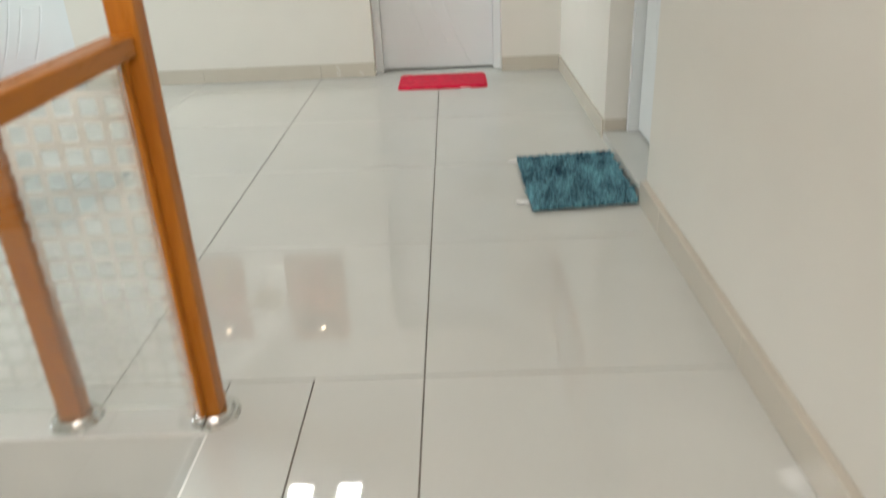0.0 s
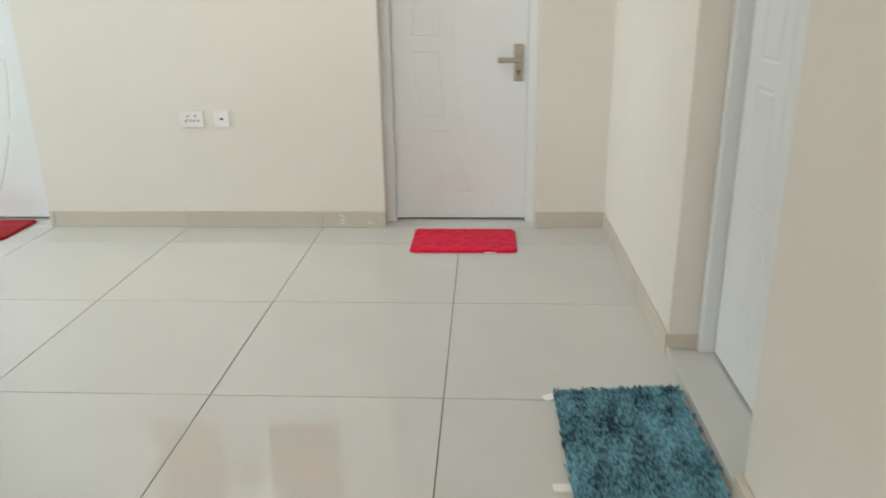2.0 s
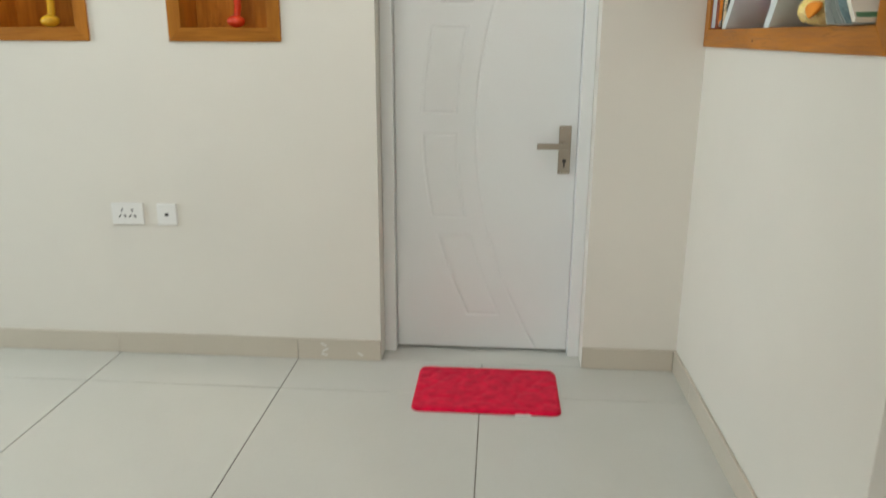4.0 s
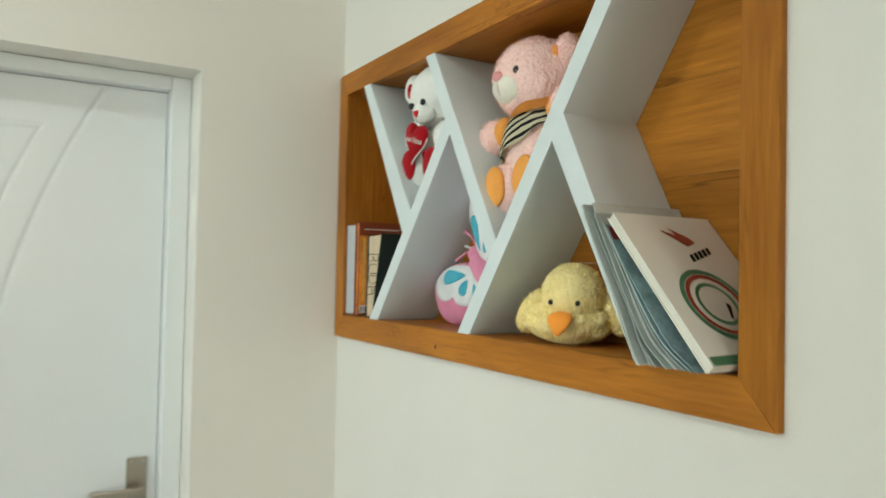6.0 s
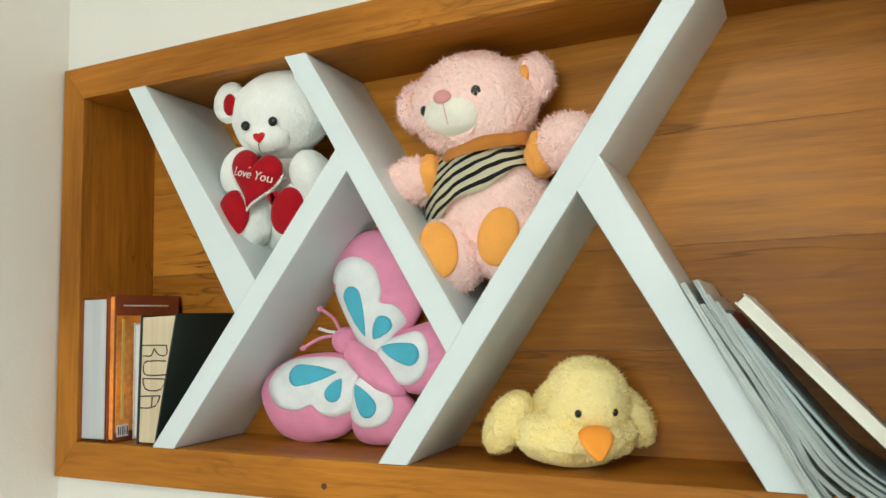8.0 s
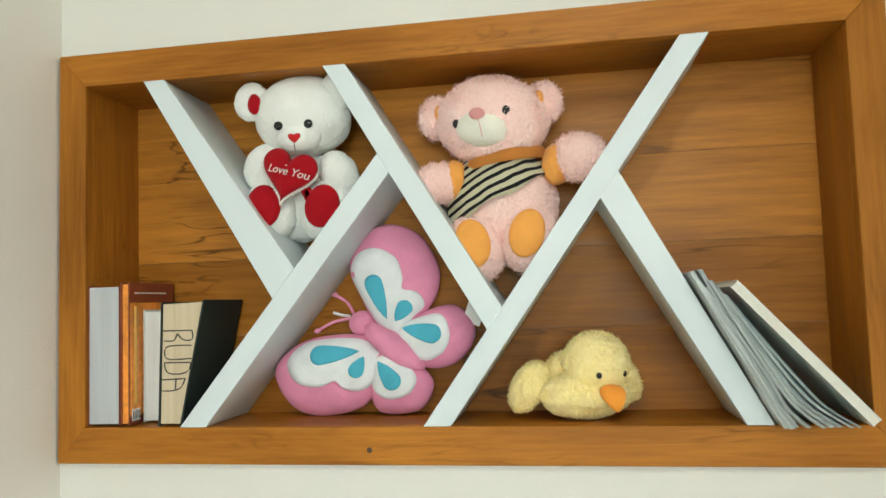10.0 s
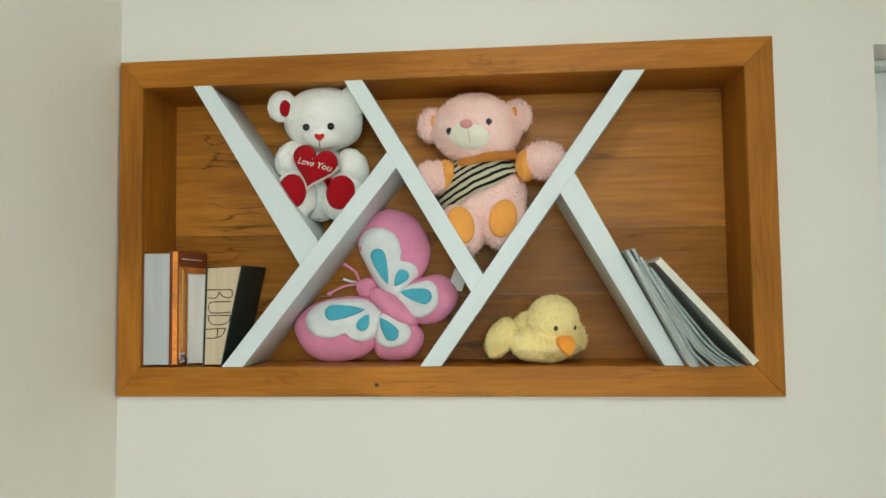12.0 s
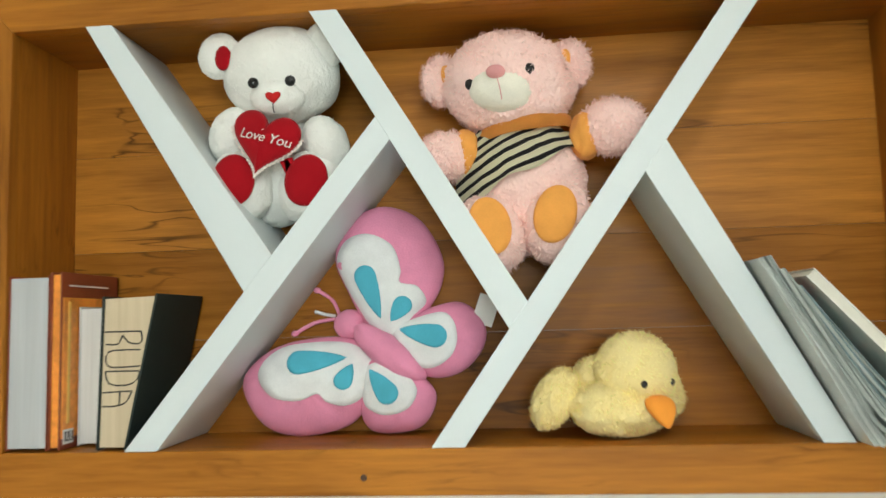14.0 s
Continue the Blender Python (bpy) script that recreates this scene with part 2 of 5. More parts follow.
wall_with_openings("wall_north", "cream painted plaster wall with recessed doors and lit niches", "x", NORTH, 0.3, WEST, EAST + 0.3, 0, TOP,
                   [(D1[0], D1[1], 0, D1[2]), (D2[0], D2[1], 0, D2[2])] + [(a + 0.012, b - 0.012, SZ[0] + 0.012, SZ[1] - 0.012) for a, b in SN])
wall_with_openings("wall_east", "cream painted plaster wall with a large recessed wooden shelf", "y", EAST, 0.3, SOUTH, NORTH, -0.6, TOP,
                   [(D3[0], D3[1], 0, D3[2]), (NI[0] + 0.012, NI[1] - 0.022, NI[2] + 0.012, NI[3] - 0.012)])
wall_with_openings("wall_west", "cream plaster wall with a wide window opening", "y", WEST, -0.25, SOUTH, NORTH, -0.6, TOP, [(2.4, 4.6, 0.5, 2.6)])
# the opening here is added to hold the south fill lamp
wall_with_openings("wall_south", "cream plaster wall with an added, unseen opening for a fill lamp", "x", SOUTH, -0.25, WEST - 0.25, EAST + 0.3, -0.6, TOP, [(-0.1, 1.0, 1.3, 2.5)])
for nm, b in (("wall_behind_door_1", (D1[0] - 0.1, D1[1] + 0.1, NORTH + 0.302, NORTH + 0.36, 0, 2.2)), ("wall_behind_door_2", (D2[0] - 0.1, D2[1] + 0.1, NORTH + 0.302, NORTH + 0.36, 0, 2.2)),
              ("wall_behind_door_3", (EAST + 0.302, EAST + 0.36, D3[0] - 0.1, D3[1] + 0.1, 0, 2.2))):
    tagged(part(nm, boxed(*b), WALL), "plain plaster closing a doorway from behind", "wall", kind="structure")
# four slabs round an opening added for the overhead fill lamp
bm = bmesh.new()
for b in ((WEST - 0.25, EAST + 0.3, SOUTH - 0.25, -0.4), (WEST - 0.25, EAST + 0.3, 1.2, NORTH + 0.3), (WEST - 0.25, -1.3, -0.4, 1.2), (-0.35, EAST + 0.3, -0.4, 1.2)):
    box(bm, b[0], b[1], b[2], b[3], TOP + 0.003, TOP + 0.15)
tagged(part("ceiling", bm, CEILING), "plain white plaster ceiling with an added lamp opening over the stair", "ceiling", kind="structure")
# boxing lengthened south, out of view, to keep window light off the near east wall
tagged(part("soffit", soften(boxed(-1.75, -1.46, SOUTH, 3.68, 0.813, TOP), 0.006), WALL), "cream plastered boxing hung beside the stair, its unseen south run added to block window light", "soffit", kind="structure")

# floor bed with the stair hole, landing edge at FY
FY, HX, HY = 0.45, -0.215, 1.575
floor = new("floor")
tagged(floor, "polished cream floor of large square tiles with grey joints", "floor", kind="structure")
for b in ((HX, EAST, FY, HY), (WEST, EAST, HY, NORTH), (WEST, -1.6, SOUTH, HY), (D1[0], D1[1], NORTH, NORTH + 0.3), (D2[0], D2[1], NORTH, NORTH + 0.3)):
    part("bed", boxed(b[0], b[1], b[2], b[3], -0.17, -0.0035), GROUT if b[1] - b[0] > 1 or b[2] >= NORTH else PEBBLE, floor)
part("slab_edge", boxed(-1.6, HX, HY - 0.006, HY - 0.0005, -0.172, -0.001), PEBBLE, floor)
part("slab_edge", boxed(HX - 0.006, HX - 0.0005, FY, HY - 0.007, -0.172, -0.001), PEBBLE, floor)
lower = part("floor_lower", boxed(WEST, EAST, SOUTH, HY + 0.6, -0.62, -0.52), PEBBLE)
tagged(lower, "pale lower stair landing seen down the well", "floor", kind="structure")
tagged(part("wall_well", boxed(-1.62, HX, HY + 0.004, HY + 0.1, -0.52, -0.173), PEBBLE), "white plastered side of the stair well", "wall", kind="structure")
for i in range(2):
    st = part("stair_step", soften(boxed(HX, EAST, FY - 0.3 * (i + 1), FY - 0.3 * i - 0.002, -0.52, -0.17 * (i + 1)), 0.006), TILE)
    tagged(st, "polished cream stone step up to the landing", "stair step", "steps of the stair", kind="structure")


# ---- doors ----
DW, DH = 0.752, 1.955


def door_leaf_mesh():
    """A moulded leaf, 0.752 by 1.955 m, with its long curved groove and four curved panels pressed 3 mm into the face."""
    nx, nz = 168, 400
    xs, zs = np.linspace(0, DW, nx), np.linspace(0, DH, nz)
    X, Z = np.meshgrid(xs, zs)
    arc = lambda z: 0.337 + 0.263 * ((z - 0.99) / 0.96) ** 2
    depth = np.zeros_like(X)
    def cut(dist):
        np.maximum(depth, 0.0035 * np.clip(1 - (dist / 0.0062) ** 2, 0, 1), out=depth)
    slope = 2 * 0.263 * (Z - 0.99) / 0.96 ** 2
    k = np.sqrt(1 + slope ** 2)
    cut(np.abs(X - arc(Z)) / k)
    for z0, z1 in ((1.47, 1.835), (1.04, 1.385), (0.60, 0.95), (0.158, 0.515)):
        for off in (-0.222, -0.085):
            over = np.maximum(np.maximum(z0 - Z, Z - z1), 0)
            cut(np.hypot(np.abs(X - arc(Z) - off) / k, over))
        for zz in (z0, z1):
            xa, xb = arc(zz) - 0.222, arc(zz) - 0.085
            over = np.maximum(np.maximum(xa - X, X - xb), 0)
            cut(np.hypot(Z - zz, over))
    verts = [(x, d, z) for x, d, z in zip(X.ravel(), depth.ravel(), Z.ravel())]
    faces = [(j * nx + i, j * nx + i + 1, (j + 1) * nx + i + 1, (j + 1) * nx + i) for j in range(nz - 1) for i in range(nx - 1)]
    o = len(verts)
    verts += [(0, 0, 0), (DW, 0, 0), (DW, 0, DH), (0, 0, DH), (0, 0.04, 0), (DW, 0.04, 0), (DW, 0.04, DH), (0, 0.04, DH)]
    faces += [(o, o + 4, o + 5, o + 1), (o + 1, o + 5, o + 6, o + 2), (o + 2, o + 6, o + 7, o + 3), (o + 3, o + 7, o + 4, o), (o + 4, o + 7, o + 6, o + 5)]
    me = bpy.data.meshes.new("leaf")
    me.from_pydata(verts, [], faces)
    me.materials.append(DOOR_WHITE)
    me.polygons.foreach_set("use_smooth", [True] * ((nx - 1) * (nz - 1)) + [False] * 5)
    return me


LEAF = door_leaf_mesh()


def door(name, m, width, top, label):
    """A door in its frame, drawn in local metres: x across the opening, y into the wall, z up; m sets it in the wall."""
    base = new(name)
    base.matrix_world = m
    bpy.context.view_layer.update()
    tagged(base, label, "door", "white moulded doors", kind="structure")
    j = (width - DW) / 2
    def add(nm, bm, mat, parent, lab=""):
        ob = new(nm, mesh_of(nm, bm, mat))
        ob.parent = parent
        return tagged(ob, lab)
    for x0, x1 in ((0.001, j - 0.002), (width - j + 0.002, width - 0.001)):
        add("jamb", soften(boxed(x0, x1, 0.105, 0.20, 0, top - 0.001), 0.003), DOOR_WHITE, base)
    add("head", soften(boxed(j - 0.001, width - j + 0.001, 0.105, 0.20, DH + 0.014, top - 0.001), 0.003), DOOR_WHITE, base)
    for x0, x1 in ((j - 0.004, j + 0.012), (width - j - 0.012, width - j + 0.004)):
        add("stop", boxed(x0, x1, 0.201, 0.22, 0, DH + 0.01), DOOR_WHITE, base)
    leaf = new("leaf", LEAF)
    leaf.parent = base
    leaf.location = (j, 0.155, 0.012)
    hx, hz = j + DW - 0.048, 0.905
    plate = add("handle_plate", soften(boxed(hx - 0.025, hx + 0.025, 0.146, 0.1545, hz - 0.1, hz + 0.1), 0.004), NICKEL, base, "brushed nickel lock plate")
    bm = bmesh.new()
    disc(bm, (hx, 0.138, hz + 0.018), (0, 1, 0), 0.012, 0.03, 20)
    box(bm, hx - 0.115, hx + 0.012, 0.108, 0.124, hz + 0.006, hz + 0.030, 0.004)
    ob = new("lever", mesh_of("lever", bm, NICKEL))
    ob.parent = plate
    bm = bmesh.new()
    disc(bm, (hx, 0.1455, hz - 0.045), (0, 1, 0), 0.0085, 0.003, 16)
    box(bm, hx - 0.0035, hx + 0.0035, 0.144, 0.147, hz - 0.072, hz - 0.046)
    ob = new("keyhole", mesh_of("keyhole", bm, DARK))
    ob.parent = plate
    for dz in (-0.09, 0.09):
        for dx in (-0.015, 0.015):
            bm = bmesh.new()
            disc(bm, (hx + dx, 0.1455, hz + dz), (0, 1, 0), 0.0035, 0.002, 10)
            ob = new("screw", mesh_of("screw", bm, STEEL))
            ob.parent = plate
    return base


door("door_1", pose(D1[0], NORTH, 0), D1[1] - D1[0], D1[2], "closed white moulded door with curved grooves and a nickel lever")
door("door_2", pose(D2[1], NORTH, 0) @ Matrix.Diagonal((-1, 1, 1, 1)), D2[1] - D2[0], D2[2], "closed white moulded door at the far end of the wall")
door("door_3", pose(EAST, D3[1], 0.038, 0, 0, -90), D3[1] - D3[0], D3[2] - 0.038, "closed white moulded door in a recess above a raised sill")
tagged(part("door_sill", soften(boxed(EAST - 0.004, EAST + 0.3, D3[0] + 0.001, D3[1] - 0.001, -0.003, 0.038), 0.002), TILE), "raised cream tile sill across the doorway recess", "door sill", kind="structure")


# ---- the recessed shelf ----
shelf = thing("wall_shelf", (1.16, 4.57, NI[2]), "recessed teak shelf with slanting white dividers, holding toys and books", "shelf")
XF, XB = 1.080, 1.245
y0, y1, z0, z1 = NI
a0, a1, b0, b1 = NIN
for nm, pts, mt in (("frame_bottom", [(y1, z0), (y0, z0), (a0, b0), (a1, b0)], TEAK_Y), ("frame_top", [(y1, z1), (a1, b1), (a0, b1), (y0, z1)], TEAK_Y),
                    ("frame_side", [(y0, z0), (y0, z1), (a0, b1), (a0, b0)], TEAK_Z), ("frame_side", [(y1, z0), (a1, b0), (a1, b1), (y1, z1)], TEAK_Z)):
    part(nm, soften(prism_x(bmesh.new(), pts, XF, XF + 0.022), 0.0012, 1), mt, shelf)
part("lining_bottom", boxed(XF + 0.022, XB, a0 - 0.014, a1 + 0.014, b0 - 0.015, b0), TEAK_Y, shelf)
part("lining_top", boxed(XF + 0.022, XB, a0 - 0.014, a1 + 0.014, b1, b1 + 0.015), TEAK_Y, shelf)
part("lining_side", boxed(XF + 0.022, XB, a0 - 0.015, a0, b0, b1), TEAK_Z, shelf)
part("lining_side", boxed(XF + 0.022, XB, a1, a1 + 0.015, b0, b1), TEAK_Z, shelf)
# painted shade on the lowest board, painted light on the upper two
for p, q, board in ((b0 - 0.014, 1.528, TEAK_SHADED), (1.5286, 1.672, TEAK_MID), (1.6726, 1.83, TEAK_LIT), (1.8306, b1 + 0.014, TEAK_LIT)):
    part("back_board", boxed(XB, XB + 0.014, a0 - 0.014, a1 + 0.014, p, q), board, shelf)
PX0, PX1 = 1.0765, 1.2445
DIV = [[(5.095, 1.9825), (5.056, 1.9825), (4.8225, 1.6435), (4.8615, 1.5935)],
       [(5.030, 1.3835), (4.984, 1.3835), (4.6565, 1.7955), (4.6755, 1.8290)],
       [(4.767, 1.9825), (4.728, 1.9825), (4.4795, 1.5690), (4.5045, 1.5330)],
       [(4.612, 1.3835), (4.568, 1.3835), (4.144, 1.9825), (4.188, 1.9825)],
       [(4.2915, 1.7760), (4.3210, 1.7345), (4.123, 1.3835), (4.084, 1.3835)]]
for i, pts in enumerate(DIV):
    dx = 0.0006 * (i % 2)
    part("divider", soften(prism_x(bmesh.new(), pts, PX0 + dx, PX1), 0.0008, 1), LAMINATE, shelf, "white laminate slanting divider")


bm = bmesh.new()
disc(bm, (XF - 0.0002, 4.702, 1.346), (1, 0, 0), 0.0045, 0.0012, 12)
part("knot", bm, material("dark_knot", (0.07, 0.028, 0.008), 0.5), shelf, "small dark knot in the timber")


# ---- small lit niches ----
NICHE_LAMP = glow("warm_spot_lens", (1.0, 0.86, 0.62), 14.0)
for a, b in SN:
    nb = thing("display_niche", ((a + b) / 2, NORTH, SZ[0]), "square-cornered teak display niche with a warm spotlight in its top", "niche", "lit niches in the wall")
    c0, c1, w = SZ[0], SZ[1], 0.052
    yf = NORTH - 0.010
    ia, ib, ic, idd = a + w, b - w, c0 + w, c1 - w
    for nm, pts, mt in (("frame_bottom", [(a, c0), (b, c0), (ib, ic), (ia, ic)], TEAK_X), ("frame_top", [(a, c1), (ia, idd), (ib, idd), (b, c1)], TEAK_X),
                        ("frame_side", [(a, c0), (ia, ic), (ia, idd), (a, c1)], TEAK_Z), ("frame_side", [(b, c0), (b, c1), (ib, idd), (ib, ic)], TEAK_Z)):
        part(nm, soften(prism_y(bmesh.new(), pts, yf, yf + 0.022), 0.0012, 1), mt, nb)
    yb = NORTH + 0.16
    part("lining_bottom", boxed(ia - 0.012, ib + 0.012, yf + 0.022, yb, ic - 0.013, ic), TEAK_X, nb)
    part("lining_top", boxed(ia - 0.012, ib + 0.012, yf + 0.022, yb, idd, idd + 0.013), TEAK_X, nb)
    part("lining_side", boxed(ia - 0.013, ia, yf + 0.022, yb, ic, idd), TEAK_Z, nb)
    part("lining_side", boxed(ib, ib + 0.013, yf + 0.022, yb, ic, idd), TEAK_Z, nb)
    part("back_board", boxed(ia - 0.012, ib + 0.012, yb, yb + 0.012, ic - 0.012, idd + 0.012), TEAK_Z, nb)
    bm = bmesh.new()
    disc(bm, ((a + b) / 2, NORTH + 0.07, idd - 0.004), (0, 0, 1), 0.017, 0.008, 24)
    lamp = part("spot_lamp", bm, NICHE_LAMP, nb, "small warm recessed spotlight")
    sp = bpy.data.lights.new("niche_spot", "SPOT")
    sp.energy, sp.color, sp.spot_size, sp.spot_blend, sp.shadow_soft_size = 9, (1.0, 0.74, 0.42), radians(95), 0.6, 0.02
    so = new("niche_spot", sp)
    so.matrix_world = look(((a + b) / 2, NORTH + 0.07, idd - 0.012), ((a + b) / 2, NORTH + 0.09, 0))


# ---- railing ----
RAILING = thing("stair_railing", (-0.22, 1.64, 0), "varnished wood and frosted glass railing round the stair well", "railing")
bm = box(bmesh.new(), -0.250, -0.195, 1.612, 1.668, 0.008, TOP, 0.005)
part("post", bm, RAIL_Z, RAILING)
part("post", box(bmesh.new(), -0.586, -0.530, 1.614, 1.670, 0.008, 0.80, 0.006), RAIL_Z, RAILING)
part("glazing_bead", box(bmesh.new(), -0.247, -0.223, 1.588, 1.611, 0.03, 0.853, 0.003), RAIL_Z, RAILING)
part("handrail", box(bmesh.new(), -0.258, -0.204, 0.0, 1.611, 0.853, 0.893, 0.007, 3), RAIL_Y, RAILING)
for cx in (-0.219, -0.558):
    bm = bmesh.new()
    disc(bm, (cx, 1.642, 0.006), (0, 0, 1), 0.062, 0.012, 40, 0.056)
    disc(bm, (cx, 1.642, 0.017), (0, 0, 1), 0.050, 0.010, 40, 0.044)
    part("base_flange", bm, STEEL, RAILING, "round polished steel base flange")
pane = part("glass_pane", boxed(-0.240, -0.230, 0.0, 1.582, -0.14, 0.852), GLASS, RAILING)
pane.visible_shadow = False
pane2 = part("glass_pane", boxed(-1.55, -0.253, 1.636, 1.646, 0.03, 0.80), GLASS, RAILING)
pane2.visible_shadow = False


# ---- frosted squares on the second pane ----
def frost_material():
    m = bpy.data.materials.new("frosted_film")
    m.use_nodes = True
    n, l = m.node_tree.nodes, m.node_tree.links
    b = n["Principled BSDF"]
    b.inputs["Base Color"].default_value, b.inputs["Roughness"].default_value = (0.80, 0.79, 0.72, 1), 0.5
    tr, mix = n.new("ShaderNodeBsdfTransparent"), n.new("ShaderNodeMixShader")
    co, sep, rng = n.new("ShaderNodeTexCoord"), n.new("ShaderNodeSeparateXYZ"), n.new("ShaderNodeMapRange")
    l.new(co.outputs["Object"], sep.inputs[0])
    l.new(sep.outputs["Z"], rng.inputs[0])
    rng.inputs[1].default_value, rng.inputs[2].default_value, rng.inputs[3].default_value, rng.inputs[4].default_value = 0.25, 0.75, 0.12, 0.95
    l.new(rng.outputs[0], mix.inputs[0])
    l.new(tr.outputs[0], mix.inputs[1]), l.new(b.outputs[0], mix.inputs[2])
    l.new(mix.outputs[0], n["Material Output"].inputs[0])
    return m


FROST = frost_material()
bm = bmesh.new()
step, bar, fx0, fx1, fz0, fz1 = 0.051, 0.015, -1.54, -0.256, 0.10, 0.79
z = fz1
while z > fz0:
    box(bm, fx0, fx1, 1.6330, 1.6352, z - bar, z)
    x = fx1
    while x - bar > fx0:
        box(bm, x - bar, x, 1.6330, 1.6352, max(z - step, fz0), z - bar)
        x -= step
    z -= step
film = part("frosted_film", bm, FROST, RAILING, "pale frosted grid film, fading towards the floor")
film.visible_shadow = False


# ---- soft toys: shaping tools ----
def plush(name, colour, fuzz=0.25, rough=0.9, vary=0.08):
    m = material(name, colour, rough, vary=vary, scale=30, fine=420, bump=fuzz, sheen=0.1)
    m.node_tree.nodes["Principled BSDF"].inputs["Specular IOR Level"].default_value = 0.15
    return m


def hair(name, colour):
    """Thin tufts of pile that pass light on to both of their sides."""
    m = bpy.data.materials.new(name)
    m.use_nodes = True
    n, l = m.node_tree.nodes, m.node_tree.links
    d, t, add = n.new("ShaderNodeBsdfDiffuse"), n.new("ShaderNodeBsdfTranslucent"), n.new("ShaderNodeAddShader")
    d.inputs["Color"].default_value = t.inputs["Color"].default_value = (*[c * 0.57 for c in colour], 1)
    l.new(d.outputs[0], add.inputs[0]), l.new(t.outputs[0], add.inputs[1])
    l.new(add.outputs[0], n["Material Output"].inputs["Surface"])
    return m


def furry(name, c, r, mat, pile, parent, lab, turn, lump, seed, count, length, width, droop, rnd):
    """A stuffed ball: its pile lies in raised locks, with loose tufts standing out of it."""
    big = max(r)
    sub = 3 if big <= 0.02 else 4 if not count else 7 if big > 0.06 else 6
    bm = blob(bmesh.new(), c, r, turn, lump, sub, seed, length if count else 0.0, droop)
    if not count:
        return part(name, bm, mat, parent, lab, smooth=True)
    skin = len(bm.faces)
    bm.normal_update()
    out = [v.normal.copy() for v in bm.verts]
    fur(bm, c, r, count, length, turn, width, droop, rnd)
    bm.faces.ensure_lookup_table()
    for f in bm.faces[skin:]:
        f.normal_update()
        out += [f.normal.copy()] * 3
    ob = part(name, bm, mat, parent, lab, True, False)
    ob.data.materials.append(pile)
    for f in ob.data.polygons[skin:]:
        f.material_index = 1
    ob.data.normals_split_custom_set_from_vertices(out)
    return ob


def blob(bm, c, r, turn=None, lump=0.03, sub=4, seed=0.0, pile=0.0, droop=0.0):
    """A stuffed, slightly lumpy ball; a pile of some length raises it in small combed locks."""
    vs = bmesh.ops.create_icosphere(bm, subdivisions=sub, radius=1.0)["verts"]
    m = turn.to_3x3() if turn else Matrix.Identity(3)
    off = Vector((seed, seed * 0.7, 1.3))
    for v in vs:
        p = v.co.copy()
        k = 1 + lump * noise.noise(p * 2.3 + off)
        q = m @ Vector((p.x * r[0] * k, p.y * r[1] * k, p.z * r[2] * k))
        if pile:
            n = (m @ Vector((p.x / r[0], p.y / r[1], p.z / r[2]))).normalized()
            g = q + noise.noise_vector(q * 55 + off) * 0.006
            lock = 0.42 * noise.noise(Vector((g.x * 150, g.y * 150, g.z * 85)) + off) + 0.42 * noise.noise(Vector((g.x * 420, g.y * 420, g.z * 230)) - off) + 0.12 * noise.noise(g * 48)
            q += (n * 0.9 + Vector((0, 0, -droop))) * pile * 0.5 * lock
        v.co = Vector(c) + q
    return bm


def fur(bm, c, r, count, length, turn=None, width=0.0016, droop=0.35, rnd=None):
    """Slim loose tufts standing all over a ball, combed together in small locks."""
    rnd = rnd or random.Random(5)
    m = turn.to_3x3() if turn else Matrix.Identity(3)
    for _ in range(count):
        z = rnd.uniform(-1, 1)
        a = rnd.uniform(0, math.tau)
        s = math.sqrt(1 - z * z)
        p = Vector((s * math.cos(a), s * math.sin(a), z))
        n = m @ Vector((p.x / r[0], p.y / r[1], p.z / r[2]))
        n.normalize()
        q = Vector(c) + m @ Vector((p.x * r[0], p.y * r[1], p.z * r[2])) * 0.98
        lock = noise.noise_vector(q * 75.0) * 0.95 + noise.noise_vector(q * 260.0) * 0.45
        tip = n * 0.75 + lock + Vector((rnd.gauss(0, 0.12), rnd.gauss(0, 0.12), rnd.gauss(0, 0.12) - droop))
        if tip.dot(n) < 0.3:
            tip += n * (0.4 - tip.dot(n))
        tip.normalize()
        k = length * rnd.uniform(0.5, 1.0)
        t = tip.cross(Vector((rnd.gauss(0, 1), rnd.gauss(0, 1), rnd.gauss(0, 1)))).normalized()
        bm.faces.new((bm.verts.new(q - t * width), bm.verts.new(q + t * width), bm.verts.new(q + tip * k)))
    return bm


def smooth_loop(pts, n=72):
    """A closed smooth outline through a few control points."""
    out, k = [], len(pts)
    for i in range(n):
        f = i / n * k
        j, t = int(f), f - int(f)
        p0, p1, p2, p3 = (Vector(pts[(j + d) % k]) for d in (-1, 0, 1, 2))
        out.append(0.5 * (2 * p1 + (p2 - p0) * t + (2 * p0 - 5 * p1 + 4 * p2 - p3) * t * t + (3 * p1 - p0 - 3 * p2 + p3) * t ** 3))
    return out


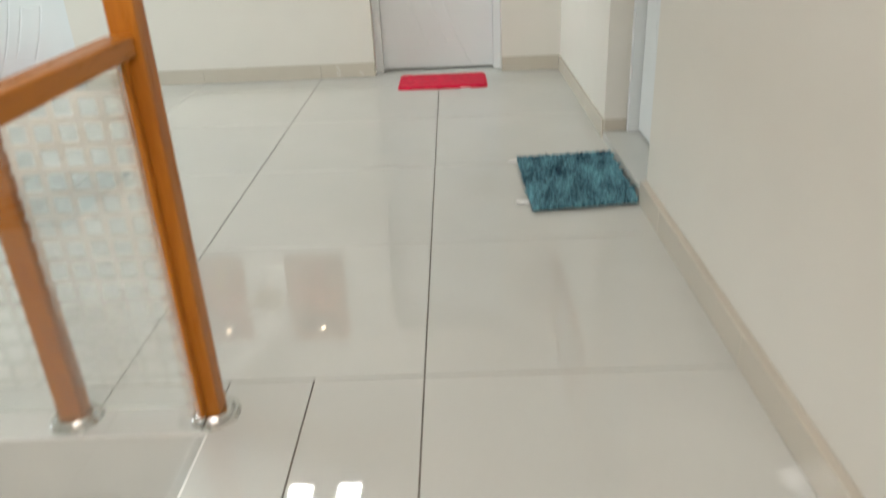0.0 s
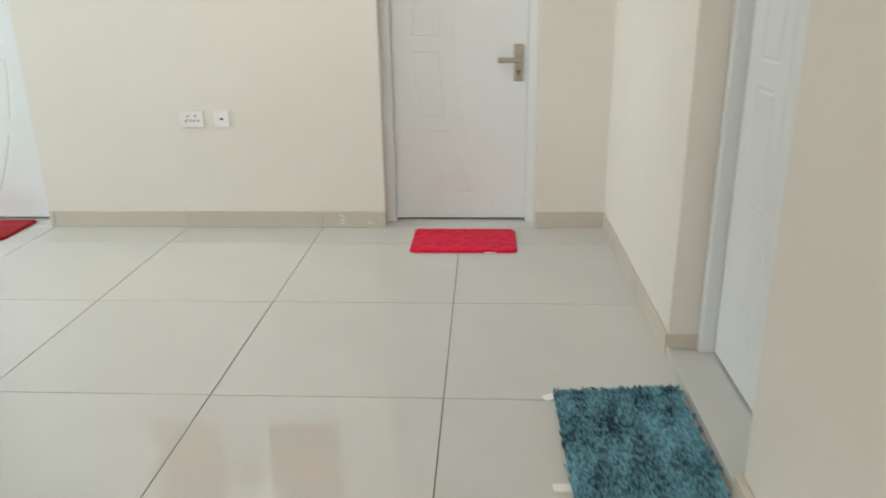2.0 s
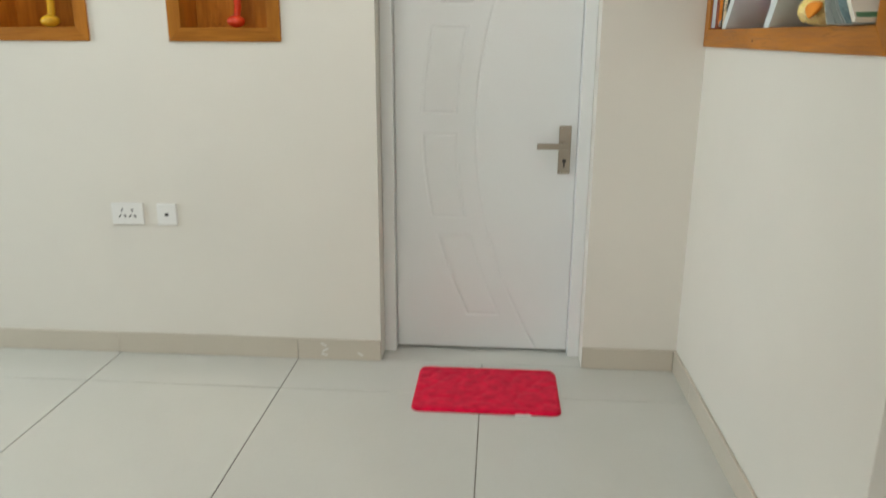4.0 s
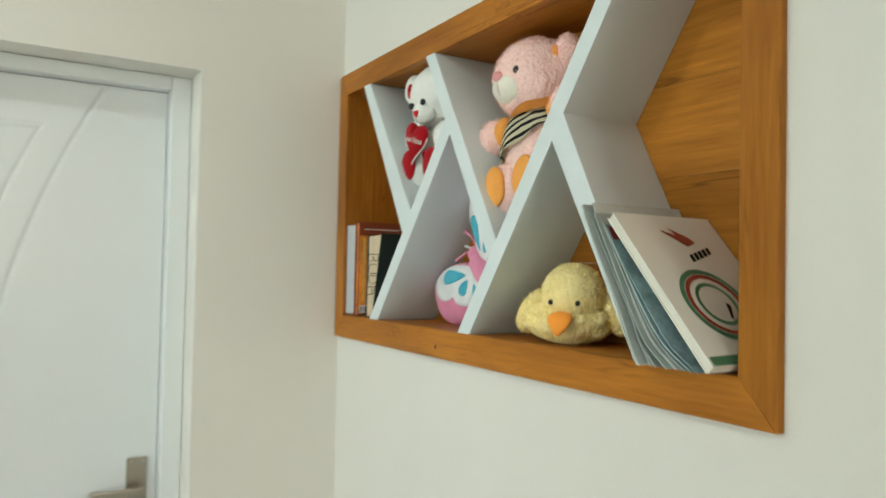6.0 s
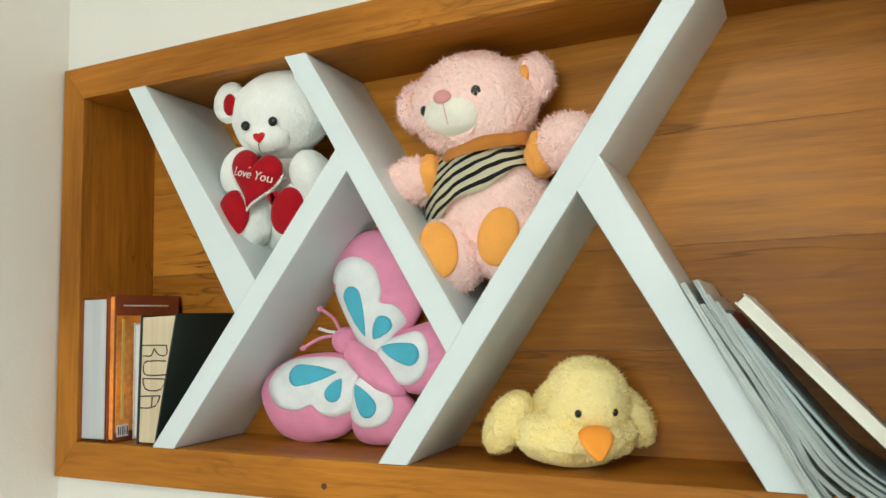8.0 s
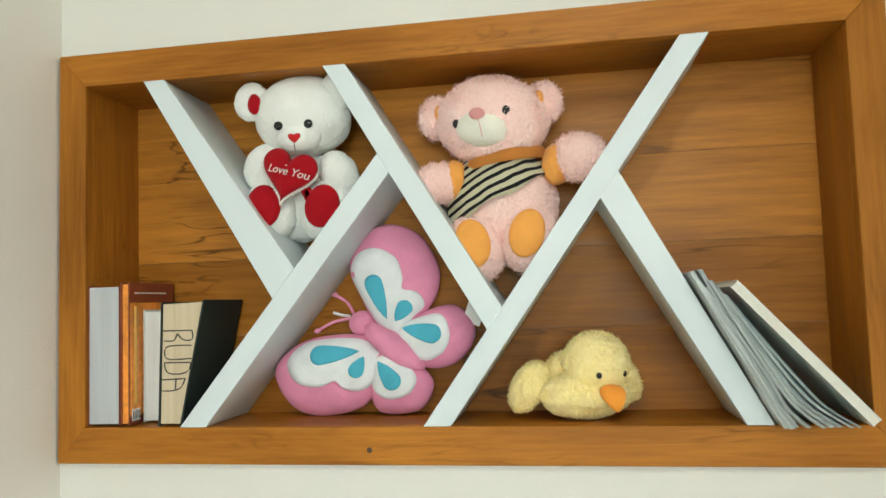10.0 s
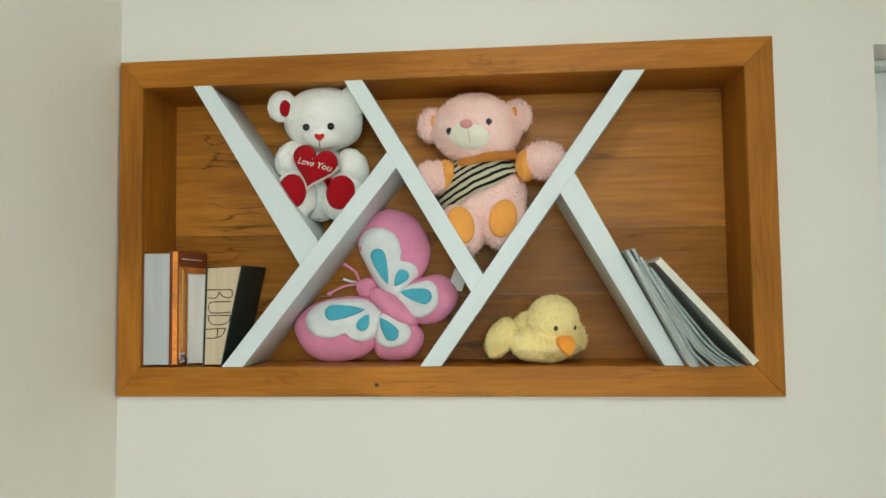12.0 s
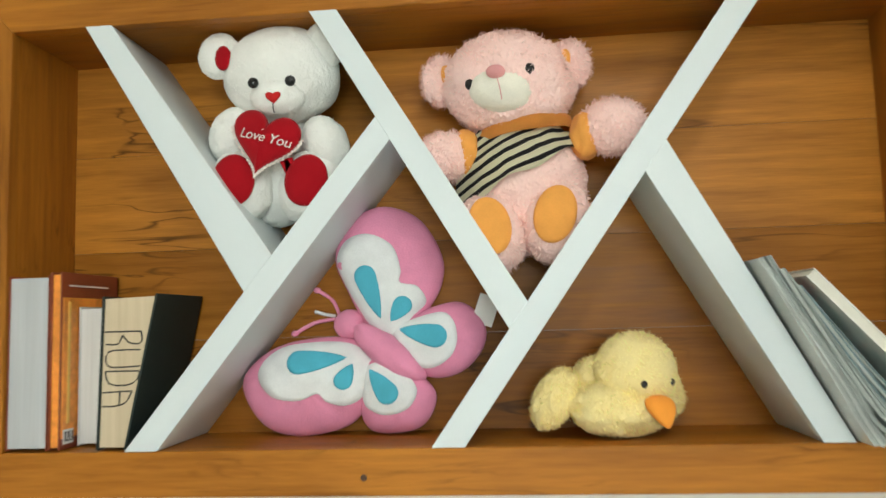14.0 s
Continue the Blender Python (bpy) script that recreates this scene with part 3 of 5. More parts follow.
class Cushion:
    """A flat stuffed shape, seen from the room: outline in (y, z), front towards -x."""

    def __init__(self, outline, x, puff):
        self.o, self.x, self.puff = outline, x, puff
        self.c = sum(outline, Vector((0, 0))) / len(outline)
        self.ang = sorted(((math.atan2(p.y - self.c.y, p.x - self.c.x), (p - self.c).length) for p in outline))

    def height(self, y, z):
        d = Vector((y, z)) - self.c
        a = math.atan2(d.y, d.x)
        near = sorted(self.ang, key=lambda q: abs((q[0] - a + math.pi) % math.tau - math.pi))[:2]
        r = min(d.length / ((near[0][1] + near[1][1]) / 2), 1.0)
        return self.puff * (1 - r ** 2.6) ** 0.5

    def body(self, bm):
        rings = [1.0, 0.985, 0.95, 0.88, 0.78, 0.64, 0.48, 0.3, 0.14]
        n = len(self.o)
        for side in (-1, 1):
            prev = None
            for r in rings:
                h = self.puff * max(1 - r ** 2.6, 0) ** 0.5
                ring = [bm.verts.new((self.x + side * h * (1 + 0.08 * noise.noise(Vector((p.x * 30, p.y * 30, r * 2)))), *(self.c + (p - self.c) * r))) for p in self.o]
                if prev:
                    for i in range(n):
                        bm.faces.new((prev[i], prev[(i + 1) % n], ring[(i + 1) % n], ring[i]))
                prev = ring
            tip = bm.verts.new((self.x + side * self.puff, *self.c))
            for i in range(n):
                bm.faces.new((prev[i], prev[(i + 1) % n], tip))
        bmesh.ops.remove_doubles(bm, verts=bm.verts[:], dist=0.0002)
        return bm

    def patch(self, bm, outline, lift):
        """Appliqué lying on the front."""
        c = sum(outline, Vector((0, 0))) / len(outline)
        n, prev = len(outline), None
        for r in (1.0, 1.0, 0.8, 0.6, 0.4, 0.2):
            drop = 0.0012 if prev is None else -lift
            ring = []
            for p in outline:
                q = c + (p - c) * r
                ring.append(bm.verts.new((self.x - self.height(q.x, q.y) * 1.03 + drop, q.x, q.y)))
            if prev:
                for i in range(n):
                    bm.faces.new((prev[i], prev[(i + 1) % n], ring[(i + 1) % n], ring[i]))
            prev = ring
        tip = bm.verts.new((self.x - self.height(*c) * 1.03 - lift, *c))
        for i in range(n):
            bm.faces.new((prev[i], prev[(i + 1) % n], tip))
        return bm


def tube(bm, pts, radius, segments=8, taper=1.0):
    """A round cord through the given points."""
    rings, k = [], len(pts)
    for i, p in enumerate(pts):
        d = (Vector(pts[min(i + 1, k - 1)]) - Vector(pts[max(i - 1, 0)])).normalized()
        s = d.orthogonal().normalized()
        t = d.cross(s)
        r = radius * (1 + (taper - 1) * i / (k - 1))
        rings.append([bm.verts.new(Vector(p) + s * r * math.cos(a) + t * r * math.sin(a)) for a in (math.tau * j / segments for j in range(segments))])
    for a, b in zip(rings, rings[1:]):
        for j in range(segments):
            bm.faces.new((a[j], a[(j + 1) % segments], b[(j + 1) % segments], b[j]))
    bm.faces.new(rings[0]), bm.faces.new(rings[-1])
    return bm


def bend(pts, n=20):
    out, k = [], len(pts)
    for i in range(n):
        f = i / (n - 1) * (k - 1)
        j = min(int(f), k - 2)
        t = f - j
        p0, p1, p2, p3 = (Vector(pts[min(max(j + d, 0), k - 1)]) for d in (-1, 0, 1, 2))
        out.append(0.5 * (2 * p1 + (p2 - p0) * t + (2 * p0 - 5 * p1 + 4 * p2 - p3) * t * t + (3 * p1 - p0 - 3 * p2 + p3) * t ** 3))
    return out


def lettering(text, size, tilt=0.0, shear=0.0):
    """Text as a flat bmesh round the origin in its own x, y plane."""
    cu = bpy.data.curves.new("letters", "FONT")
    cu.body, cu.size, cu.align_x, cu.align_y, cu.shear, cu.extrude = text, size, "CENTER", "CENTER", shear, 0.0
    ob = new("letters", cu)
    me = ob.to_mesh()
    bm = bmesh.new()
    bm.from_mesh(me)
    bpy.data.objects.remove(ob)
    bpy.data.curves.remove(cu)
    bmesh.ops.rotate(bm, cent=(0, 0, 0), matrix=Matrix.Rotation(tilt, 3, "Z"), verts=bm.verts[:])
    bmesh.ops.solidify(bm, geom=bm.faces[:], thickness=0.0005)
    return bm


def settle(k, lift):
    """Pushes a toy back against the rear board, a touch larger so that it fills its bay."""
    eye = Vector((-0.216, 4.452, 1.568))
    return Matrix.Translation((0, 0, lift)) @ Matrix.Translation(eye) @ Matrix.Scale(k, 4) @ Matrix.Translation(-eye)


def pushed(bm, k):
    """Sets one piece of a toy further back, against the rear board."""
    bmesh.ops.transform(bm, matrix=settle(k, 0), verts=bm.verts[:])
    return bm


WHITE_PLUSH = plush("white_plush", (0.86, 0.86, 0.81), 0.3, vary=0.04)
PINK_PLUSH = plush("pale_pink_plush", (0.98, 0.70, 0.64), 0.3, vary=0.04)
CREAM_PLUSH = plush("cream_plush", (0.84, 0.81, 0.69), 0.3)
RED_FELT = plush("red_velvet", (0.36, 0.004, 0.010), 0.2)
ORANGE_FELT = plush("orange_felt", (0.90, 0.40, 0.09), 0.2)
YELLOW_PLUSH = plush("yellow_plush", (0.95, 0.80, 0.38), 0.3, vary=0.05)
BEAK = plush("orange_beak_felt", (0.98, 0.36, 0.05), 0.15)
ROSE_PLUSH = plush("rose_pink_velour", (0.80, 0.29, 0.44), 0.2)
WHITE_VELOUR = plush("white_velour", (0.80, 0.81, 0.80), 0.2)
BLUE_VELOUR = plush("turquoise_velour", (0.09, 0.45, 0.58), 0.2)
BEAD = material("black_bead", (0.012, 0.012, 0.012), 0.08, bump=0.0)
PINK_NOSE = plush("pink_felt", (0.75, 0.34, 0.33), 0.15)
WHITE_PILE = hair("white_pile", (0.88, 0.88, 0.83))
PINK_PILE = hair("pale_pink_pile", (0.98, 0.73, 0.67))
YELLOW_PILE = hair("yellow_pile", (1.0, 0.87, 0.43))
THREAD = material("cream_thread", (0.80, 0.72, 0.66), 0.7)


# ---- white teddy with a heart ----
def white_teddy():
    t = thing("teddy_bear", (1.14, 4.838, 1.690), "white plush teddy bear hugging a red velvet heart", "soft toy", "toys on the shelf")
    rnd = random.Random(11)
    def ball(name, c, r, mat=WHITE_PLUSH, n=700, lab="", parent=t, turn=None, lump=0.05, length=0.0028):
        return furry(name, c, r, mat, WHITE_PILE, parent, lab, turn, lump, c[1] * 9, n, length, 0.0006, 0.2, rnd)
    ball("body", (1.151, 4.838, 1.785), (0.054, 0.074, 0.088), n=1200)
    head = ball("head", (1.112, 4.818, 1.911), (0.060, 0.085, 0.071), n=1800)
    ball("muzzle", (1.074, 4.813, 1.869), (0.024, 0.039, 0.027), parent=head, n=300)
    for ey, ez, fl in ((4.905, 1.945, 1), (4.750, 1.953, -1)):
        e = ball("ear", (1.092, ey - 0.002, ez - 0.006), (0.015, 0.032, 0.034), parent=t, n=350)
        if fl > 0:
            ball("ear_lining", (1.0785, ey - 0.012, ez - 0.014), (0.006, 0.012, 0.018), RED_FELT, 0, "red velvet ear lining", e)
    for ay, az, rr in ((4.888, 1.825, 0.4), (4.753, 1.806, -0.4)):
        ball("arm", (1.104, ay, az), (0.036, 0.032, 0.042), n=500, turn=Matrix.Rotation(rr, 4, "X"))
    for fy, fz, rr in ((4.876, 1.750, 0.0), (4.774, 1.745, 0.25)):
        turn = Matrix.Rotation(rr, 4, "X")
        leg = ball("leg", (1.104, fy, fz), (0.042, 0.046, 0.055), n=700, turn=turn)
        ball("foot_pad", (1.067, fy - 0.002, fz + 0.003), (0.009, 0.0300, 0.0360), RED_FELT, 0, "red velvet foot pad", leg, turn, 0.0)
    for ey in (4.841, 4.789):
        ball("eye", (1.0545, ey, 1.884), (0.0058, 0.0076, 0.0076), BEAD, 0, "shiny black bead eye", head, None, 0.0)
    nose = [Vector((4.812 + 0.0110 * math.sin(a) ** 3, 1.862 + 0.0095 / 16 * (13 * math.cos(a) - 5 * math.cos(2 * a) - 2 * math.cos(3 * a)))) for a in (math.tau * i / 24 for i in range(24))]
    part("nose", Cushion(nose, 1.051, 0.005).body(bmesh.new()), plush("red_nose_felt", (0.55, 0.02, 0.02)), head, "red felt nose", True)
    part("mouth", tube(bmesh.new(), bend([(1.0500, 4.812, 1.852), (1.0505, 4.8115, 1.845), (1.0535, 4.811, 1.840)], 6), 0.0007), BEAD, head)
    # the heart leans a little to one side
    k, ca, sa = 0.0480, math.cos(0.29), math.sin(0.29)
    loop = []
    for i in range(72):
        a = math.tau * i / 72
        u, v = k * math.sin(a) ** 3, k * (13 * math.cos(a) - 5 * math.cos(2 * a) - 2 * math.cos(3 * a) - math.cos(4 * a)) / 16
        loop.append(Vector((4.826 + u * ca - v * sa, 1.806 + u * sa + v * ca)))
    cu = Cushion(loop, 1.060, 0.014)
    heart = part("heart", cu.body(bmesh.new()), RED_FELT, t, "red velvet heart edged with white lace", True)
    bm = bmesh.new()
    for i in range(19, 54):
        p, q = loop[i % 72], loop[(i + 1) % 72]
        for f in (0.0, 0.5):
            c = p.lerp(q, f)
            o = (c - cu.c).normalized() * (0.0035 if f else 0.0015)
            blob(bm, (1.0595, c.x + o.x, c.y + o.y), (0.0016, 0.0022, 0.0022), None, 0.3, 1, i + f)
    part("lace", bm, THREAD, heart, "white lace edging")
    for y0_, z0_, y1_, z1_ in ((4.802, 1.775, 4.786, 1.742), (4.796, 1.778, 4.792, 1.752)):
        part("ribbon", soften(prism_x(bmesh.new(), [(y0_ + 0.006, z0_), (y0_ - 0.006, z0_ + 0.002), (y1_ - 0.008, z1_ + 0.006), (y1_ + 0.006, z1_)], 1.064, 1.066), 0.0005, 1), RED_FELT, t, "red ribbon tail")
    for text, uy, uz, size in (("I", 4.8245, 1.8190, 0.0140), ("Love You", 4.8225, 1.8045, 0.0186)):
        bm = lettering(text, size, -0.27, 0.25)
        for v in bm.verts:
            y, z = uy - v.co.x, uz + v.co.y
            v.co = (1.060 - cu.height(y, z) * 1.04 - 0.0016 - v.co.z, y, z)
        part("lettering", bm, THREAD, heart, "cream stitched lettering")


SETTLE[0] = settle(1.027, -0.004)
white_teddy()
SETTLE[0] = None


# ---- pink teddy in a striped shirt ----
def stripes(name, a, b, count, axis):
    m = bpy.data.materials.new(name)
    m.use_nodes = True
    n, l = m.node_tree.nodes, m.node_tree.links
    bs = n["Principled BSDF"]
    bs.inputs["Roughness"].default_value = 0.9
    co, dot, wav, mix, nz = n.new("ShaderNodeTexCoord"), n.new("ShaderNodeVectorMath"), n.new("ShaderNodeMath"), n.new("ShaderNodeMix"), n.new("ShaderNodeTexNoise")
    dot.operation, wav.operation = "DOT_PRODUCT", "SINE"
    add = n.new("ShaderNodeVectorMath")
    add.operation = "MULTIPLY_ADD"
    nz.inputs["Scale"].default_value = 11
    l.new(co.outputs["Object"], nz.inputs["Vector"])
    l.new(nz.outputs["Color"], add.inputs[0])
    add.inputs[1].default_value = (0.024, 0.024, 0.024)
    l.new(co.outputs["Object"], add.inputs[2])
    l.new(add.outputs[0], dot.inputs[0])
    dot.inputs[1].default_value = [c * count for c in axis]
    l.new(dot.outputs["Value"], wav.inputs[0])
    st = n.new("ShaderNodeMath")
    st.operation = "GREATER_THAN"
    st.inputs[1].default_value = -0.25
    l.new(wav.outputs[0], st.inputs[0])
    mix.data_type = "RGBA"
    mix.inputs["A"].default_value, mix.inputs["B"].default_value = (*a, 1), (*b, 1)
    l.new(st.outputs[0], mix.inputs["Factor"])
    l.new(mix.outputs["Result"], bs.inputs["Base Color"])
    return m


def pink_teddy():
    t = thing("teddy_bear", (1.14, 4.48, 1.612), "shaggy pale pink teddy bear in a striped shirt with orange sleeves", "soft toy", "toys on the shelf")
    rnd = random.Random(23)
    def ball(name, c, r, mat=PINK_PLUSH, n=900, lab="", parent=t, turn=None, lump=0.06, length=0.0100, w=0.0009):
        return furry(name, c, r, mat, PINK_PILE, parent, lab, turn, lump, c[1] * 7, int(n * 0.6), length, w, 0.25, rnd)
    lean = Matrix.Rotation(0.12, 4, "X")
    ball("body", (1.136, 4.476, 1.735), (0.060, 0.086, 0.098), n=4200)
    head = ball("head", (1.125, 4.492, 1.878), (0.066, 0.093, 0.077), n=6000, turn=lean)
    ball("muzzle", (1.079, 4.502, 1.858), (0.027, 0.045, 0.032), CREAM_PLUSH, 0, "cream muzzle", head, lean, 0.03)
    for ey, ez, s in ((4.587, 1.893, -1), (4.405, 1.906, 1)):
        e = ball("ear", (1.132, ey, ez), (0.019, 0.030, 0.037), n=1300)
        ball("ear_lining", (1.112, ey + 0.012 * s, ez - 0.003), (0.006, 0.011, 0.020), ORANGE_FELT, 0, "orange felt ear lining", e, Matrix.Rotation(0.35 * s, 4, "X"))
    for ex, ey, ez in ((1.0745, 4.5425, 1.867), (1.0665, 4.4655, 1.881)):
        ball("eye", (ex, ey, ez), (0.007, 0.0092, 0.0092), BEAD, 0, "shiny black bead eye", head, None, 0.0)
    ball("nose", (1.054, 4.509, 1.876), (0.008, 0.0130, 0.0095), PINK_NOSE, 0, "pink felt nose", head, None, 0.0)
    part("mouth", tube(bmesh.new(), bend([(1.0530, 4.507, 1.866), (1.0518, 4.504, 1.852), (1.0560, 4.502, 1.838)], 8), 0.0006), PINK_NOSE, head)
    for ay, az, fy, fz, r in ((4.584, 1.776, 4.548, 1.780, 0.034), (4.352, 1.806, 4.400, 1.797, 0.039)):
        ball("arm", (1.108, ay, az), (r * 0.95, r * 1.18, r), n=2200)
        c = Vector((1.114, (fy * 4 + ay) / 5, fz))
        ball("sleeve", c, (0.032, 0.022, 0.034), ORANGE_FELT, 0, "orange jersey sleeve", t, None, 0.14)
    shirt = stripes("striped_jersey", (0.018, 0.016, 0.016), (0.92, 0.88, 0.66), 440, (0.0, 0.42, 0.91))
    bm = bmesh.new()
    rings, seg = 9, 56
    prev = None
    for i in range(rings):
        f = i / (rings - 1)
        ring = []
        for j in range(seg):
            a = math.tau * j / seg
            tiltz = 0.045 * math.sin(a) * (1 - f)
            z = 1.735 + 0.008 + 0.066 * f - tiltz * 1.0
            s = math.sqrt(max(1 - ((z - 1.735) / 0.108) ** 2, 0.1))
            k = 1 + 0.035 * math.sin(5 * a + 3 * f) * (1 - f) + 0.02 * math.sin(9 * a + 7 * f)
            ring.append(bm.verts.new((1.140 - 0.076 * s * k * math.cos(a), 4.476 + 0.0945 * s * k * math.sin(a), z + 0.004 * math.sin(7 * a))))
        if prev:
            for j in range(seg):
                bm.faces.new((prev[j], prev[(j + 1) % seg], ring[(j + 1) % seg], ring[j]))
        prev = ring
    bmesh.ops.solidify(bm, geom=bm.faces[:], thickness=0.003)
    part("shirt", bm, shirt, t, "black and cream striped shirt", True)
    bm = bmesh.new()
    prev = None
    for f, wide in ((0.0, 0.95), (0.35, 0.93), (0.7, 0.86), (1.0, 0.70)):
        ring = []
        for j in range(48):
            a = math.tau * j / 48
            k = wide * (1 + 0.03 * math.sin(6 * a + 4 * f))
            ring.append(bm.verts.new((1.140 - 0.070 * k * math.cos(a), 4.474 + 0.078 * k * math.sin(a), 1.800 + 0.028 * f - 0.010 * math.sin(a))))
        if prev:
            for j in range(48):
                bm.faces.new((prev[j], prev[(j + 1) % 48], ring[(j + 1) % 48], ring[j]))
        prev = ring
    bmesh.ops.solidify(bm, geom=bm.faces[:], thickness=0.003)
    part("collar", bm, ORANGE_FELT, t, "orange jersey neckband", True)
    for fy, fz, rr in ((4.522, 1.667, -0.22), (4.436, 1.679, 0.28)):
        turn = Matrix.Rotation(rr, 4, "X")
        leg = ball("leg", (1.104, fy, fz), (0.044, 0.047, 0.057), n=2600, turn=turn)
        ball("foot_pad", (1.064, fy + 0.002, fz + 0.004), (0.012, 0.028, 0.039), ORANGE_FELT, 0, "orange felt foot pad", leg, turn, 0.0)


SETTLE[0] = settle(1.032, 0.0)
pink_teddy()
SETTLE[0] = None


# ---- butterfly cushion ----
def butterfly():
    t = thing("butterfly_cushion", (1.14, 4.69, 1.386), "pink velour butterfly cushion with white and turquoise wings", "soft toy", "toys on the shelf")
    W = lambda q: Vector((4.880 - (q[0] - 125) * 0.000486, 1.704 - (q[1] - 40) * 0.000474))
    wings = (("wing", [(395, 190), (430, 90), (530, 40), (640, 80), (705, 190), (702, 280), (655, 360), (580, 445), (500, 415), (430, 290)],
              [(400, 205), (430, 140), (500, 122), (570, 160), (594, 230), (592, 270), (640, 283), (663, 330), (620, 375), (570, 438), (506, 405), (435, 290)],
              (((490, 250), 33, (532, 375)), ((597, 338), 27, (562, 384))), 1.140),
             ("wing", [(125, 560), (180, 480), (290, 437), (450, 438), (530, 530), (475, 640), (410, 690), (280, 710), (180, 670)],
              [(180, 530), (212, 472), (290, 442), (452, 446), (522, 528), (480, 600), (432, 622), (384, 610), (355, 586), (300, 605), (222, 592)],
              (((302, 495), 34, (440, 484)), ((430, 550), 26, (456, 503))), 1.118),
             ("wing", [(555, 405), (690, 345), (770, 340), (825, 400), (820, 470), (760, 535), (680, 552), (600, 515)],
              [(566, 412), (690, 362), (738, 380), (752, 440), (730, 492), (672, 524), (608, 500)],
              (((690, 430), 34, (585, 408)),), 1.138),
             ("wing", [(490, 500), (570, 495), (655, 555), (685, 610), (650, 682), (580, 705), (500, 695), (472, 630)],
              [(496, 512), (572, 508), (636, 572), (620, 625), (570, 648), (520, 642), (482, 606)],
              (((556, 587), 32, (504, 520)),), 1.116))
    for name, edge, white, drops, x in wings:
        edge = smooth_loop([W(p) for p in edge])
        mid = sum(edge, Vector((0, 0))) / len(edge)
        cu = Cushion([mid + (p - mid) * 1.03 for p in edge], x, 0.029)
        back = 1.015 if x < 1.13 else 1.002
        w = part(name, pushed(cu.body(bmesh.new()), back), ROSE_PLUSH, t, "", True)
        part("wing_patch", pushed(cu.patch(bmesh.new(), smooth_loop([W(p) for p in white], 64), 0.0016), back), WHITE_VELOUR, w, "white velour wing patch", True)
        for c, r, tip in drops:
            c, tip = Vector(c), Vector(tip)
            d = (tip - c)
            ln, d = d.length, d.normalized()
            s = Vector((-d.y, d.x))
            pts = []
            for i in range(48):
                a = math.tau * i / 48
                u, v = math.cos(a), math.sin(a)
                along = -r * math.cos(a) if u > 0 else ln * (-u) ** 0.9
                wide = r * v if u > 0 else r * v * (1 - (-u)) ** 0.35
                pts.append(W(c + d * along + s * wide))
            part("teardrop", pushed(cu.patch(bmesh.new(), pts, 0.0030), back), BLUE_VELOUR, w, "turquoise teardrop patch", True)
    a, b = W((470, 405)), W((648, 545))
    mid = (a + b) / 2
    ang = math.atan2(b.y - a.y, b.x - a.x)
    bm = blob(bmesh.new(), (1.104, mid.x, mid.y), (0.026, (b - a).length / 2 * 1.12, 0.0225), Matrix.Rotation(ang, 4, "X"), 0.08)
    part("body", pushed(bm, 1.018), ROSE_PLUSH, t, "", True)
    h = W((446, 388))
    part("head", pushed(blob(bmesh.new(), (1.105, h.x, h.y), (0.021, 0.023, 0.021)), 1.030), ROSE_PLUSH, t, "", True)
    for pts in ([(418, 362), (400, 315), (358, 285)], [(408, 370), (350, 380), (292, 410)]):
        q = [W(p) for p in pts]
        bm = tube(bmesh.new(), bend([(1.100, q[0].x, q[0].y), (1.092, q[1].x, q[1].y), (1.088, q[2].x, q[2].y)], 14), 0.0026)
        blob(bm, (1.088, q[2].x, q[2].y), (0.0045, 0.0055, 0.0045), None, 0.1, 2)
        part("feeler", pushed(bm, 1.042), ROSE_PLUSH, t, "", True)
    q0, q1 = W((405, 362)), W((348, 347))
    part("cord", pushed(tube(bmesh.new(), [(1.100, q0.x, q0.y), (1.094, (q0.x + q1.x) / 2, (q0.y + q1.y) / 2 - 0.001), (1.092, q1.x, q1.y)], 0.0024), 1.040), WHITE_VELOUR, t, "white cord loop", True)
    c = W((834, 360))
    bm = boxed(-0.0006, 0.0006, -0.015, 0.015, -0.021, 0.021)
    bmesh.ops.transform(bm, matrix=Matrix.Translation((1.135, c.x, c.y)) @ Matrix.Rotation(0.35, 4, "X") @ Matrix.Rotation(0.2, 4, "Z"), verts=bm.verts[:])
    part("label", bm, material("satin_label", (0.75, 0.75, 0.70), 0.4), t, "white sewn-in satin label")


SETTLE[0] = settle(1.05, 0.0095)
butterfly()
SETTLE[0] = None


